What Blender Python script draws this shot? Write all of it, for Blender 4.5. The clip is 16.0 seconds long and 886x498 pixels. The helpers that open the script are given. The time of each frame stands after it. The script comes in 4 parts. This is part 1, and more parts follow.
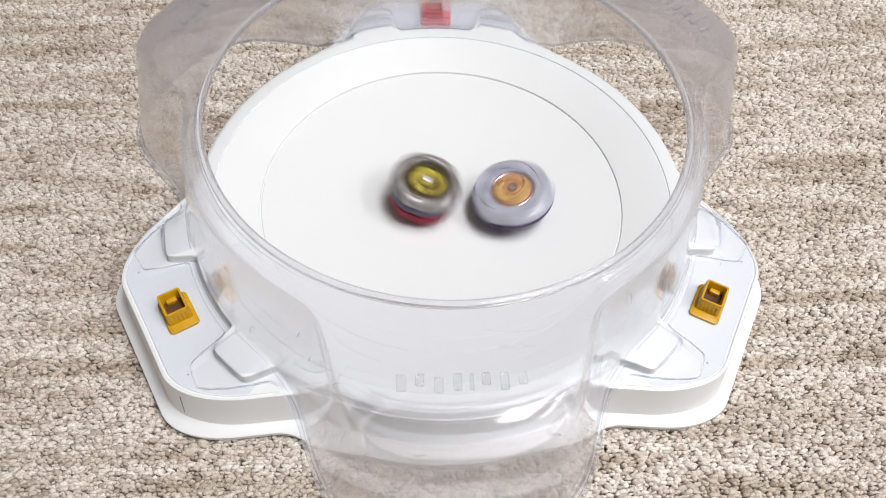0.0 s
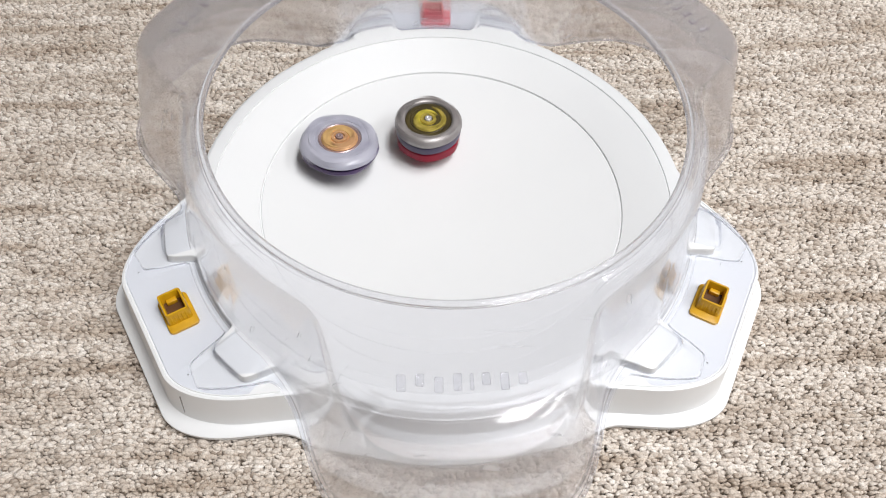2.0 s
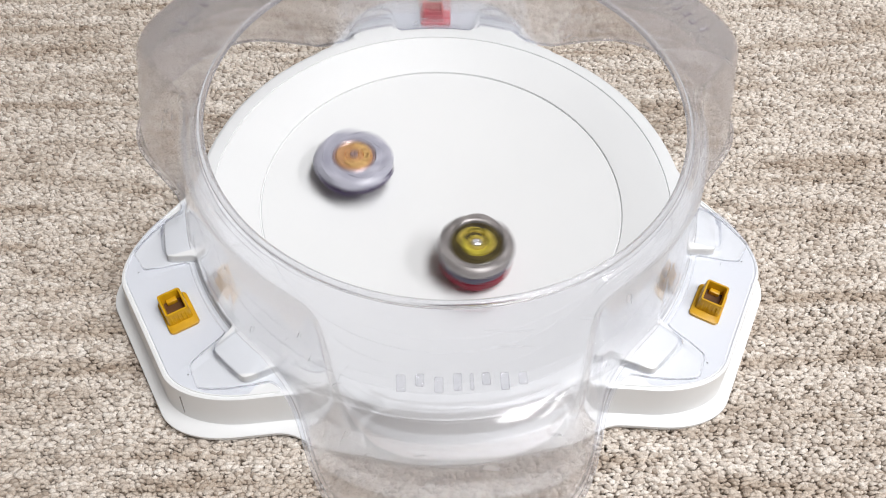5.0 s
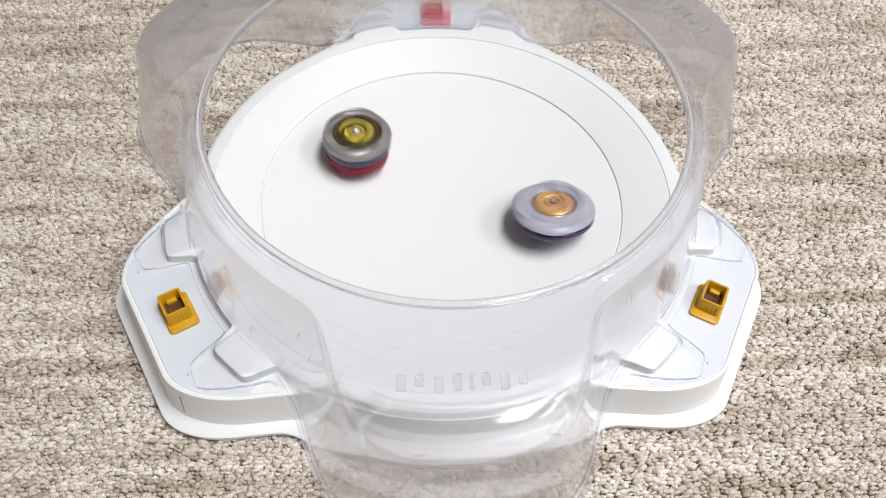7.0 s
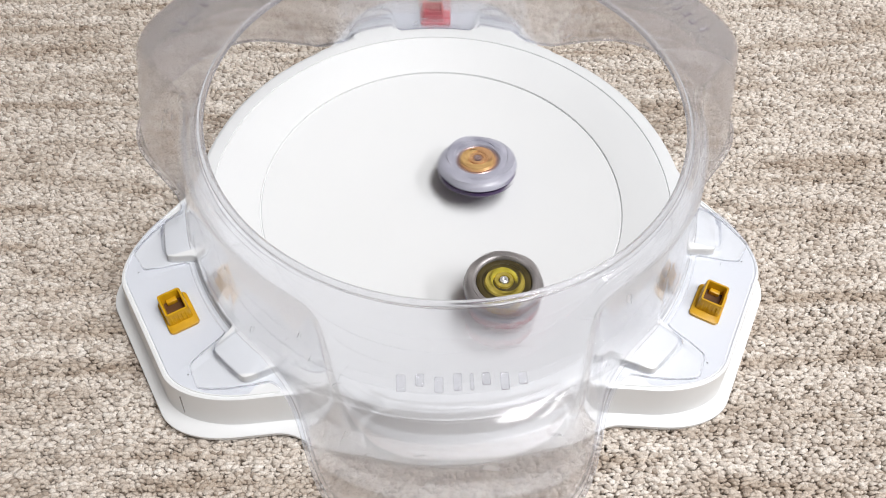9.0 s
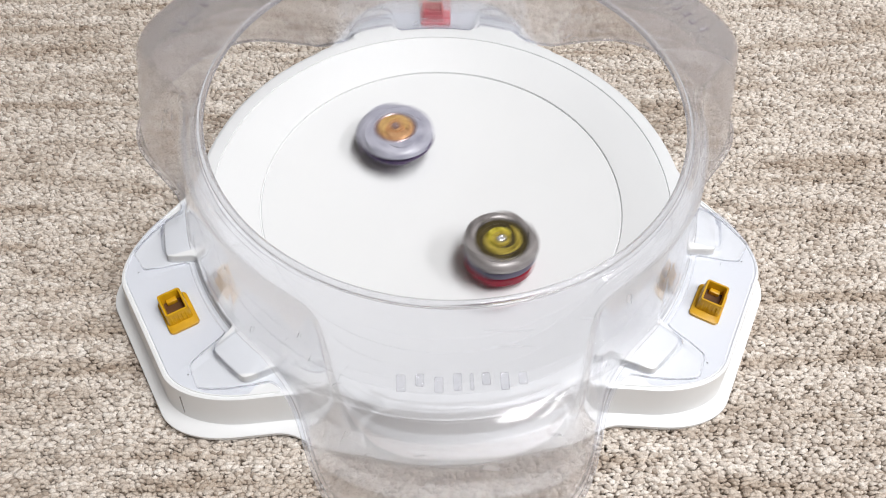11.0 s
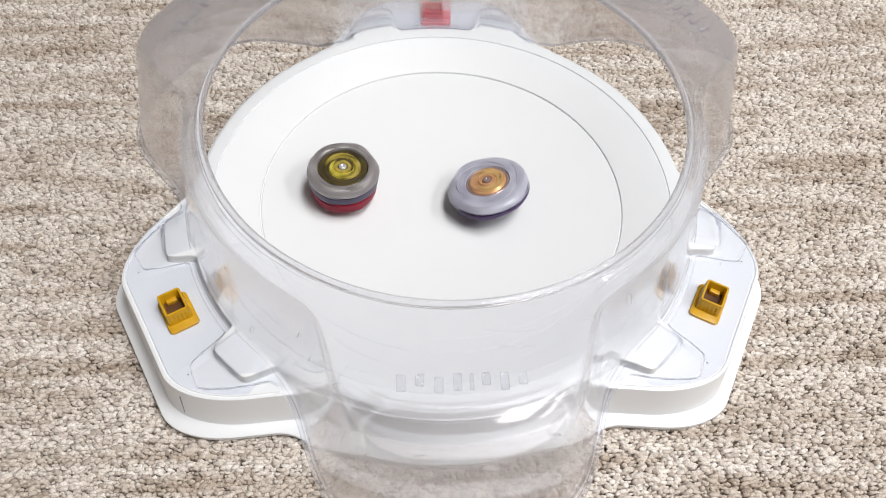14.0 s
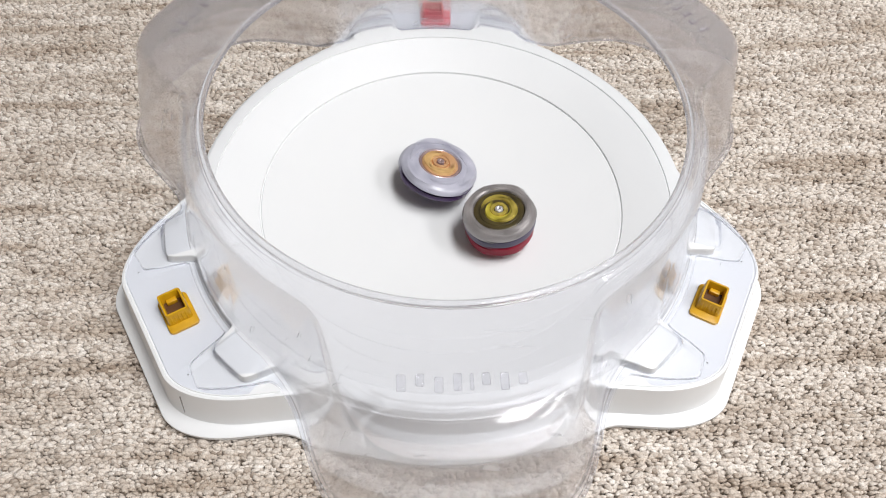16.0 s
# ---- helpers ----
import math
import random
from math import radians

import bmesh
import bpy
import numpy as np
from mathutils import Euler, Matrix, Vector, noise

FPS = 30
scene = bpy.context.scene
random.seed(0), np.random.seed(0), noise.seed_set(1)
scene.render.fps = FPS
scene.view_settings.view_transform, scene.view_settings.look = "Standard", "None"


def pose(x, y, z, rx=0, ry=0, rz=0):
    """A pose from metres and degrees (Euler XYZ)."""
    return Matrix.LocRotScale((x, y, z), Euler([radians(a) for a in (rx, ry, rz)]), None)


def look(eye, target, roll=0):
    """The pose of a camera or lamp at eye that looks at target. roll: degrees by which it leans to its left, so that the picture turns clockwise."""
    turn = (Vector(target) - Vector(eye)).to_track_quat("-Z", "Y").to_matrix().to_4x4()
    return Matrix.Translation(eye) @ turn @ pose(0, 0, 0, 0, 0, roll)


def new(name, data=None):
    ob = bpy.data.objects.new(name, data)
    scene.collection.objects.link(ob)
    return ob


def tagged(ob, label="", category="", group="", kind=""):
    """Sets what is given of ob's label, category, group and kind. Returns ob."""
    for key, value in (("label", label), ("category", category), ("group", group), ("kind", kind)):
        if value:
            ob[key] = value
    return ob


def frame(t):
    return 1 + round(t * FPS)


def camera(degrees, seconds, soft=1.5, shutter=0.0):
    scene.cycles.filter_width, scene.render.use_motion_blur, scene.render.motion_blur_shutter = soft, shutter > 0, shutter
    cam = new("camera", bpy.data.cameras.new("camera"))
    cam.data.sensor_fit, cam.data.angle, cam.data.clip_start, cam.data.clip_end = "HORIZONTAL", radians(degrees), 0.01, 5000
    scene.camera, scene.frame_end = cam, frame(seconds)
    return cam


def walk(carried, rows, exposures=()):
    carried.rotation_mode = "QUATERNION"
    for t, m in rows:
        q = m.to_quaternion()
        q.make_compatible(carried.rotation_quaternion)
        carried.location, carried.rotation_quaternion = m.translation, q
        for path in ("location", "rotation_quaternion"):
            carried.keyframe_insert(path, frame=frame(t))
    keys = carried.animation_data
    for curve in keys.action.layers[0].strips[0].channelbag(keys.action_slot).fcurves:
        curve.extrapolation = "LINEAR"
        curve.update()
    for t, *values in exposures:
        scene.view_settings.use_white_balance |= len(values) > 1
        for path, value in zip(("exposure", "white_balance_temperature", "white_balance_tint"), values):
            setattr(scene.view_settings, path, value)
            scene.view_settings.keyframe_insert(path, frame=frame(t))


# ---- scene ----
LENS = 61.83
EYE = (-0.01913, -0.29132, 0.37331)
AIM = (0.04259, 0.58168, -0.81230)
ROLL = 2.65

cam = camera(LENS, 16.0, soft=0.8, shutter=0.4)
view = look(EYE, [e + a for e, a in zip(EYE, AIM)], ROLL)
walk(cam, [(0.0, view), (16.0, view)], exposures=[(0.0, -0.36), (16.0, -0.36)])

# ---- light ----
scene.cycles.caustics_refractive = False
world = bpy.data.worlds.new("world")
scene.world = world
world.use_nodes = True
world.node_tree.nodes["Background"].inputs[0].default_value = (0.9, 0.95, 1.0, 1)
world.node_tree.nodes["Background"].inputs[1].default_value = 0.12


def overhead_light(x, y, wide, deep, watts, colour):
    data = bpy.data.lights.new("overhead_light", "AREA")
    data.shape, data.size, data.size_y, data.energy, data.color = "RECTANGLE", wide, deep, watts, colour
    ob = new("overhead_light", data)
    ob.matrix_world = pose(x, y, 2.37)
    return ob


overhead_light(0.66, -0.36, 0.55, 1.3, 72, (0.985, 0.985, 1.0))
# added light with no known fixture, brightens the carpet towards the right
overhead_light(1.85, -0.85, 0.5, 1.2, 46, (0.985, 0.985, 1.0))


# ---- materials ----
class Mat:
    """A node material with a Principled shader."""

    def __init__(self, name, colour, rough=0.5, metal=0.0, **more):
        self.mat = bpy.data.materials.new(name)
        self.mat.use_nodes = True
        self.tree = self.mat.node_tree
        self.bsdf = self.tree.nodes["Principled BSDF"]
        self.set("Base Color", (*colour, 1))
        self.set("Roughness", rough)
        self.set("Metallic", metal)
        for k, v in more.items():
            self.set(k.replace("_", " "), v)

    def set(self, key, value):
        self.bsdf.inputs[key].default_value = value

    def node(self, kind, **values):
        n = self.tree.nodes.new(kind)
        for k, v in values.items():
            n.inputs[k].default_value = v
        return n

    def join(self, a, out, b, inp):
        self.tree.links.new(a.outputs[out], b.inputs[inp])

    def coords(self, scale=(1, 1, 1)):
        c, m = self.node("ShaderNodeTexCoord"), self.node("ShaderNodeMapping")
        m.inputs["Scale"].default_value = scale
        self.join(c, "Object", m, "Vector")
        return m

    def noise(self, scale, detail=3.0, at=None):
        n = self.node("ShaderNodeTexNoise", Scale=scale, Detail=detail)
        self.join(at or self.coords(), "Vector", n, "Vector")
        return n

    def ramp(self, source, out, stops):
        r = self.node("ShaderNodeValToRGB")
        el = r.color_ramp.elements
        while len(el) < len(stops):
            el.new(0.5)
        for e, (p, c) in zip(el, stops):
            e.position, e.color = p, (*c, 1)
        self.join(source, out, r, "Fac")
        return r

    def mottle(self, scale, low, high, detail=3.0):
        r = self.ramp(self.noise(scale, detail), "Fac", [(0.3, low), (0.7, high)])
        self.join(r, "Color", self.bsdf, "Base Color")
        return self

    def rough_noise(self, scale, low, high):
        r = self.ramp(self.noise(scale, 4.0), "Fac", [(0.3, (low,) * 3), (0.7, (high,) * 3)])
        self.join(r, "Color", self.bsdf, "Roughness")
        return self

    def bump(self, scale, depth, strength=0.5):
        b = self.node("ShaderNodeBump", Strength=strength, Distance=depth)
        self.join(self.noise(scale), "Fac", b, "Height")
        self.join(b, "Normal", self.bsdf, "Normal")
        return self


def carpet_material():
    m = Mat("carpet_yarn", (0.5, 0.42, 0.35), 0.95)
    geo = m.node("ShaderNodeNewGeometry")
    tuft = m.ramp(geo, "Random Per Island", [(0.0, (0.46, 0.395, 0.335)), (0.22, (0.67, 0.605, 0.54)),
                                             (0.7, (0.755, 0.695, 0.63)), (1.0, (0.84, 0.79, 0.73))])
    band = m.noise(1.0, 4.0, m.coords((9, 75, 1)))
    shade = m.ramp(band, "Fac", [(0.36, (0.70, 0.645, 0.59)), (0.56, (1.0, 1.0, 1.0))])
    mix = m.tree.nodes.new("ShaderNodeMix")
    mix.data_type, mix.blend_type = "RGBA", "MULTIPLY"
    mix.inputs[0].default_value = 1.0
    m.join(tuft, "Color", mix, 6)
    m.join(shade, "Color", mix, 7)
    fibre = m.ramp(m.noise(1100, 4.0), "Fac", [(0.36, (0.74, 0.715, 0.69)), (0.56, (1.0, 1.0, 1.0))])
    twist = m.tree.nodes.new("ShaderNodeMix")
    twist.data_type, twist.blend_type = "RGBA", "MULTIPLY"
    twist.inputs[0].default_value = 1.0
    m.join(mix, 2, twist, 6)
    m.join(fibre, "Color", twist, 7)
    m.join(twist, 2, m.bsdf, "Base Color")
    m.bump(1500, 0.0008, 0.5)
    return m.mat


def clear_material(name, haze, rough, tint, clean=0.45, ior=1.22, coat=1.0, see_colour=(0.972, 0.972, 0.982)):
    m = Mat(name, tint, rough, 0.0, IOR=ior)
    m.set("Transmission Weight", 1.0)
    scuff = m.noise(1.0, 3.0, m.coords((28, 420, 60)))
    worn = m.ramp(scuff, "Fac", [(0.42, (rough * 0.7,) * 3), (0.62, (rough * 1.1,) * 3), (0.72, (rough * 2.2,) * 3)])
    m.join(worn, "Color", m.bsdf, "Roughness")
    b = m.node("ShaderNodeBump", Strength=0.35, Distance=0.0012)
    m.join(m.noise(55, 2.0), "Fac", b, "Height")
    m.join(b, "Normal", m.bsdf, "Normal")
    m.set("Coat Weight", coat)
    m.set("Coat Roughness", 0.02)
    m.set("Coat IOR", 1.5)
    milk = m.node("ShaderNodeBsdfTranslucent", Color=(0.70, 0.71, 0.78, 1))
    chalk = m.node("ShaderNodeBsdfDiffuse", Color=(0.70, 0.71, 0.78, 1))
    both, mixed = m.node("ShaderNodeMixShader", Fac=0.6), m.node("ShaderNodeMixShader", Fac=haze)
    m.join(milk, 0, both, 1)
    m.join(chalk, 0, both, 2)
    see = m.node("ShaderNodeBsdfTransparent", Color=(*see_colour, 1))
    sheet = m.node("ShaderNodeMixShader", Fac=clean)
    m.join(m.bsdf, 0, sheet, 1)
    m.join(see, 0, sheet, 2)
    m.join(sheet, 0, mixed, 1)
    m.join(both, 0, mixed, 2)
    m.join(mixed, 0, m.tree.nodes["Material Output"], "Surface")
    return m.mat


CARPET = carpet_material()
# shade between the tufts, put into a dark brown colour
GAP_SHADE = Mat("carpet_gap_shade", (0.2, 0.15, 0.11), 1.0).mottle(300, (0.11, 0.083, 0.062), (0.30, 0.245, 0.195)).bump(500, 0.002, 0.8).mat
BACKING = Mat("carpet_backing", (0.4, 0.33, 0.27), 1.0).mottle(260, (0.34, 0.285, 0.235), (0.68, 0.60, 0.52)).bump(330, 0.004, 1.0).mat
WHITE = Mat("white_plastic", (0.8, 0.81, 0.82), 0.32).mottle(14, (0.755, 0.765, 0.768), (0.77, 0.78, 0.783)).rough_noise(60, 0.32, 0.36).bump(900, 0.0002, 0.05).mat
CLEAR = clear_material("clear_plastic", 0.06, 0.14, (0.940, 0.942, 0.968), 0.45)
FLAT_CLEAR = clear_material("clear_flat_plastic", 0.03, 0.05, (0.975, 0.975, 0.985), 0.86, 1.3, 1.0, (0.945, 0.953, 0.975))
BEAD_CLEAR = clear_material("clear_bead_plastic", 0.10, 0.06, (0.955, 0.955, 0.97), 0.25, 1.45, 0.0)
PAD_CLEAR = clear_material("clear_pad_plastic", 0.03, 0.05, (0.96, 0.96, 0.98), 0.9, 1.3, 0.3, (0.93, 0.94, 0.97))
YELLOW = Mat("amber_plastic", (0.60, 0.31, 0.006), 0.38).mottle(220, (0.50, 0.265, 0.004), (0.60, 0.335, 0.006)).mat
# shade deep in the slot openings, painted as a dark brown
SOCKET_SHADE = Mat("socket_shade", (0.08, 0.03, 0.005), 0.65).mottle(220, (0.06, 0.022, 0.004), (0.11, 0.042, 0.006)).mat
RED = Mat("red_plastic", (0.6, 0.05, 0.07), 0.38).mottle(220, (0.52, 0.04, 0.055), (0.64, 0.06, 0.085)).mat
PATCH = Mat("beige_patch", (0.62, 0.5, 0.42), 0.7).mottle(160, (0.62, 0.54, 0.48), (0.74, 0.66, 0.60)).mat
CEILING = Mat("ceiling_paint", (0.7, 0.7, 0.69), 0.85).mottle(3, (0.68, 0.68, 0.67), (0.73, 0.73, 0.72)).bump(300, 0.0006, 0.2).mat
WALL = Mat("wall_paint", (0.36, 0.34, 0.33), 0.8).mottle(3, (0.34, 0.325, 0.315), (0.39, 0.37, 0.36)).bump(400, 0.0005, 0.2).mat
STEEL = Mat("brushed_steel", (0.3, 0.28, 0.28), 0.42, 0.55).mottle(180, (0.19, 0.177, 0.175), (0.48, 0.45, 0.445)).mat
BLACK = Mat("black_plastic", (0.02, 0.02, 0.02), 0.3).rough_noise(90, 0.2, 0.45).mat
GOLD = Mat("gold_foil", (0.52, 0.42, 0.06), 0.34, 0.6).mottle(260, (0.34, 0.26, 0.03), (0.86, 0.70, 0.17)).mat
LIME = Mat("lime_foil", (0.52, 0.46, 0.04), 0.35, 0.5).mottle(260, (0.44, 0.36, 0.03), (0.88, 0.76, 0.12)).mat
BROWN = Mat("brown_chip", (0.06, 0.045, 0.02), 0.3).mottle(200, (0.025, 0.018, 0.008), (0.09, 0.07, 0.022)).mat
PURPLE = Mat("purple_plastic", (0.16, 0.12, 0.27), 0.35).mottle(200, (0.02, 0.015, 0.045), (0.09, 0.068, 0.14)).mat
CRIMSON = Mat("crimson_plastic", (0.5, 0.004, 0.03), 0.45, 0.0, Specular_IOR_Level=0.25).mottle(120, (0.14, 0.001, 0.013), (0.32, 0.002, 0.026)).mat
LAVENDER = Mat("lavender_plastic", (0.5, 0.5, 0.6), 0.3).mottle(150, (0.27, 0.27, 0.335), (0.50, 0.50, 0.57)).mat
VIOLET = Mat("dark_violet_plastic", (0.05, 0.03, 0.09), 0.3).mottle(150, (0.04, 0.022, 0.07), (0.08, 0.045, 0.13)).mat
COPPER = Mat("copper_foil", (0.58, 0.33, 0.17), 0.35, 0.3).mottle(260, (0.50, 0.26, 0.12), (0.70, 0.42, 0.22)).mat
AMBER = Mat("orange_foil", (0.7, 0.38, 0.08), 0.3, 0.3).mottle(260, (0.52, 0.29, 0.11), (0.80, 0.54, 0.23)).mat
DUSK = Mat("dusky_copper", (0.36, 0.26, 0.25), 0.3, 0.4).mottle(300, (0.26, 0.18, 0.18), (0.48, 0.36, 0.34)).mat
SILVER = Mat("silver_screw", (0.7, 0.7, 0.72), 0.25, 0.6).mottle(300, (0.6, 0.6, 0.62), (0.8, 0.8, 0.82)).mat


# ---- mesh helpers ----
def part(name, bm, material, parent, label=""):
    """Links a bmesh as one mesh object under a thing or a part."""
    data = bpy.data.meshes.new(name)
    bm.to_mesh(data)
    bm.free()
    data.materials.append(material)
    ob = new(name, data)
    ob.parent = parent
    return tagged(ob, label)


def smooth(bm, angle=40):
    for f in bm.faces:
        f.smooth = True
    for e in bm.edges:
        if len(e.link_faces) == 2 and e.calc_face_angle(0) > radians(angle):
            e.smooth = False
    return bm


def block(size, centre=(0, 0, 0), bevel=0.0, segments=2):
    bm = bmesh.new()
    bmesh.ops.create_cube(bm, size=1, matrix=Matrix.Translation(centre) @ Matrix.Diagonal((*size, 1)))
    if bevel:
        bmesh.ops.bevel(bm, geom=bm.edges[:], offset=bevel, segments=segments, affect="EDGES", profile=0.5)
    return bm


def sweep(rings, closed_profile=True, cap=False):
    """A surface from rings of points; ring k holds point k of every section."""
    bm = bmesh.new()
    rows = [[bm.verts.new(p) for p in ring] for ring in rings]
    n, m = len(rows), len(rows[0])
    for i in range(n if closed_profile else n - 1):
        a, b = rows[i], rows[(i + 1) % n]
        for j in range(m):
            bm.faces.new((a[j], a[(j + 1) % m], b[(j + 1) % m], b[j]))
    if cap:
        bm.faces.new(rows[0][::-1]), bm.faces.new(rows[-1])
    bmesh.ops.recalc_face_normals(bm, faces=bm.faces[:])
    return bm


def lathe(profile, steps=64, lobes=0, depth=0.0, twist=0.0):
    """Turns a closed profile of (radius, height) about z; lobes give the outer rim blades."""
    top = max(r for r, z in profile)
    rings = []
    for r, z in profile:
        ring = []
        for k in range(steps):
            a = 2 * math.pi * k / steps
            s = (((a * lobes / (2 * math.pi) + twist) % 1.0) - 0.5) if lobes else 0.0
            q = r + depth * s * max(0.0, (r / top - 0.6) / 0.4)
            ring.append((q * math.cos(a), q * math.sin(a), z))
        rings.append(ring)
    return smooth(sweep(rings))


def disc(r, z0, z1, bevel=0.0006, hole=0.0, **more):
    inner = max(hole, 0.0002)
    return lathe([(inner, z0), (r - bevel, z0), (r, z0 + bevel), (r, z1 - bevel), (r - bevel, z1), (inner, z1)], **more)


# ---- the room ----
ROOM, HIGH = 2.2, 2.4
for tag, (x, y, w, d) in {"north": (0, ROOM, 2 * ROOM + 0.2, 0.1), "south": (0, -ROOM, 2 * ROOM + 0.2, 0.1),
                          "east": (ROOM, 0, 0.1, 2 * ROOM - 0.1), "west": (-ROOM, 0, 0.1, 2 * ROOM - 0.1)}.items():
    ob = part("wall_" + tag, block((w, d, HIGH), (x, y, HIGH / 2 - 0.0095)), WALL, None, "plain taupe painted wall of the room")
    tagged(ob, category="wall", kind="structure")
ob = part("ceiling", block((2 * ROOM + 0.2, 2 * ROOM + 0.2, 0.1), (0, 0, HIGH + 0.045)), CEILING, None, "plain off-white ceiling over the carpeted room")
tagged(ob, category="ceiling", kind="structure")
ob = part("floor", block((2 * ROOM + 0.2, 2 * ROOM + 0.2, 0.05), (0, 0, -0.0345)), BACKING, None, "brown carpet backing under looped pile")
tagged(ob, category="floor", kind="structure")


def carpet_pile(x0, x1, y0, y1, pitch_x, pitch_y):
    """Loop-pile yarn: many small uneven knobs in wavering rows, over a sheet coloured as gap shade."""
    rng = np.random.default_rng(7)
    nx, ny = int((x1 - x0) / pitch_x), int((y1 - y0) / pitch_y)
    gx, gy = np.meshgrid(np.arange(nx), np.arange(ny))
    gx, gy = gx.ravel().astype(float), gy.ravel().astype(float)
    n = len(gx)
    cx = x0 + (gx + rng.uniform(-0.32, 0.32, n) + 0.5 * (gy % 2)) * pitch_x
    cy = y0 + (gy + rng.uniform(-0.28, 0.28, n) + 0.25 * np.sin(gx * 0.21)) * pitch_y
    keep = (np.hypot(cx, cy) > 0.135) & (np.abs(cx - 0.012) < 0.335 + 0.36 * cy)
    cx, cy = cx[keep], cy[keep]
    n = len(cx)
    size = rng.uniform(0.70, 1.36, n)
    rx, ry = pitch_x * 0.82 * size * rng.uniform(0.8, 1.35, n), pitch_y * 0.57 * size
    clump = 0.5 + 0.5 * np.sin(cy * 690 + 1.7 * np.sin(cx * 61) + 1.3 * np.sin(cx * 143 + cy * 90)) * np.sin(cx * 210 + 2.0 * np.sin(cy * 130))
    high = rng.uniform(0.0054, 0.0080, n) * (0.82 + 0.3 * (size - 0.75)) * (0.86 + 0.18 * clump)
    turn = rng.uniform(-0.4, 0.4, n)
    sides = 6
    rings = [(0.9, 0.2), (1.0, 0.7), (0.82, 0.94)]
    ang = np.arange(sides) * 2 * np.pi / sides
    k = sides * len(rings) + 1
    pts = np.zeros((n, k, 3))
    for i, (rad, lift) in enumerate(rings):
        wob = rng.uniform(0.56, 1.38, (n, sides))
        px, py = rad * wob * np.cos(ang) * rx[:, None], rad * wob * np.sin(ang) * ry[:, None]
        s = slice(i * sides, (i + 1) * sides)
        pts[:, s, 0] = cx[:, None] + px * np.cos(turn)[:, None] - py * np.sin(turn)[:, None]
        pts[:, s, 1] = cy[:, None] + px * np.sin(turn)[:, None] + py * np.cos(turn)[:, None]
        pts[:, s, 2] = -0.009 + high[:, None] * lift * rng.uniform(0.9, 1.07, (n, sides))
    pts[:, -1, 0], pts[:, -1, 1], pts[:, -1, 2] = cx, cy, -0.009 + high
    faces = []
    for i in range(len(rings) - 1):
        for j in range(sides):
            a, b = i * sides + j, i * sides + (j + 1) % sides
            faces += [(a, b, b + sides), (a, b + sides, a + sides)]
    last = (len(rings) - 1) * sides
    faces += [(last + j, last + (j + 1) % sides, k - 1) for j in range(sides)]
    tri = (np.array(faces)[None] + (np.arange(n) * k)[:, None, None]).reshape(-1, 3)
    # flat sheet under the knobs, its dark colour standing in for shade in the gaps
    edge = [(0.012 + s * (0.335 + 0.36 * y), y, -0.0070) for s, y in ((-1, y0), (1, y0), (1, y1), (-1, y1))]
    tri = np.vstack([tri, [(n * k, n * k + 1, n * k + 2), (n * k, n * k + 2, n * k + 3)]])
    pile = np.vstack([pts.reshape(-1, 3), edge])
    data = bpy.data.meshes.new("carpet")
    data.vertices.add(len(pile))
    data.vertices.foreach_set("co", pile.ravel())
    data.loops.add(tri.size)
    data.loops.foreach_set("vertex_index", tri.ravel())
    data.polygons.add(len(tri))
    data.polygons.foreach_set("loop_start", np.arange(len(tri)) * 3)
    data.polygons.foreach_set("use_smooth", np.ones(len(tri), bool))
    data.update(calc_edges=True)
    data.materials.append(CARPET)
    data.materials.append(GAP_SHADE)
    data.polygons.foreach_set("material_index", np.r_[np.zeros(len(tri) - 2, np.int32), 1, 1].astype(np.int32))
    return tagged(new("carpet", data), "beige looped-pile carpet with darker taupe streaks", "carpet", kind="stuff")


carpet_pile(-0.46, 0.50, -0.25, 0.28, 0.0023, 0.0021)


# ---- the battle arena: base ----
def soft_min(a, b, k):
    h = np.clip(0.5 + 0.5 * (b - a) / k, 0, 1)
    return b * (1 - h) + a * h - k * h * (1 - h)


def soft_max(a, b, k):
    return -soft_min(-a, -b, k)


STEPS = 720
THETA = np.radians(np.arange(STEPS) * 360 / STEPS)
# angle from the nearest of the three lobes, at 90, 210 and 330 degrees: 0 to 60
OFF = np.abs((np.degrees(THETA) - 90 + 60) % 120 - 60)
OFFR = np.radians(OFF)


def curve(points, blur=2.0):
    """A smooth function of the angle from the lobe, from (degrees, value) pairs."""
    deg, val = zip(*points)
    wide = np.arange(-9, 9.01, 0.5)
    weight = np.exp(-(wide / blur) ** 2)
    total = sum(w * np.interp(np.abs(60 - np.abs(60 - np.abs(OFF + d))), deg, val) for d, w in zip(wide, weight))
    return total / weight.sum()


def ring(r, z):
    r, z = np.broadcast_to(r, STEPS), np.broadcast_to(z, STEPS)
    return list(zip(r * np.cos(THETA), r * np.sin(THETA), z))


def bowl_height(r):
    return 0.013 + 0.012 * (r / 0.11) ** 2


arena = new("battle_arena")
tagged(arena, "white moulded plastic spinning-top arena standing on the carpet", "toy arena")

plat = soft_min(0.1872 / np.cos(OFFR), 0.2975 / (np.cos(OFFR) + 2.17 * np.sin(OFFR)), 0.034)
plat = soft_max(plat, np.full(STEPS, 0.1475), 0.004)
flange = soft_min(0.1966 / np.cos(OFFR), 0.3150 / (np.cos(OFFR) + 2.125 * np.sin(OFFR)), 0.030)
neck = curve([(0, 0.1642), (36, 0.1650), (44, 0.1615), (60, 0.1615)], 2.0)
flange = soft_max(flange, neck, 0.005)
flange = np.maximum(flange, plat + 0.006)
ledge = curve([(0, 0.1475), (10.4, 0.1475), (11.6, 0.1630), (20.5, 0.1630), (23.5, 0.1475), (60, 0.1475)], 0.7)
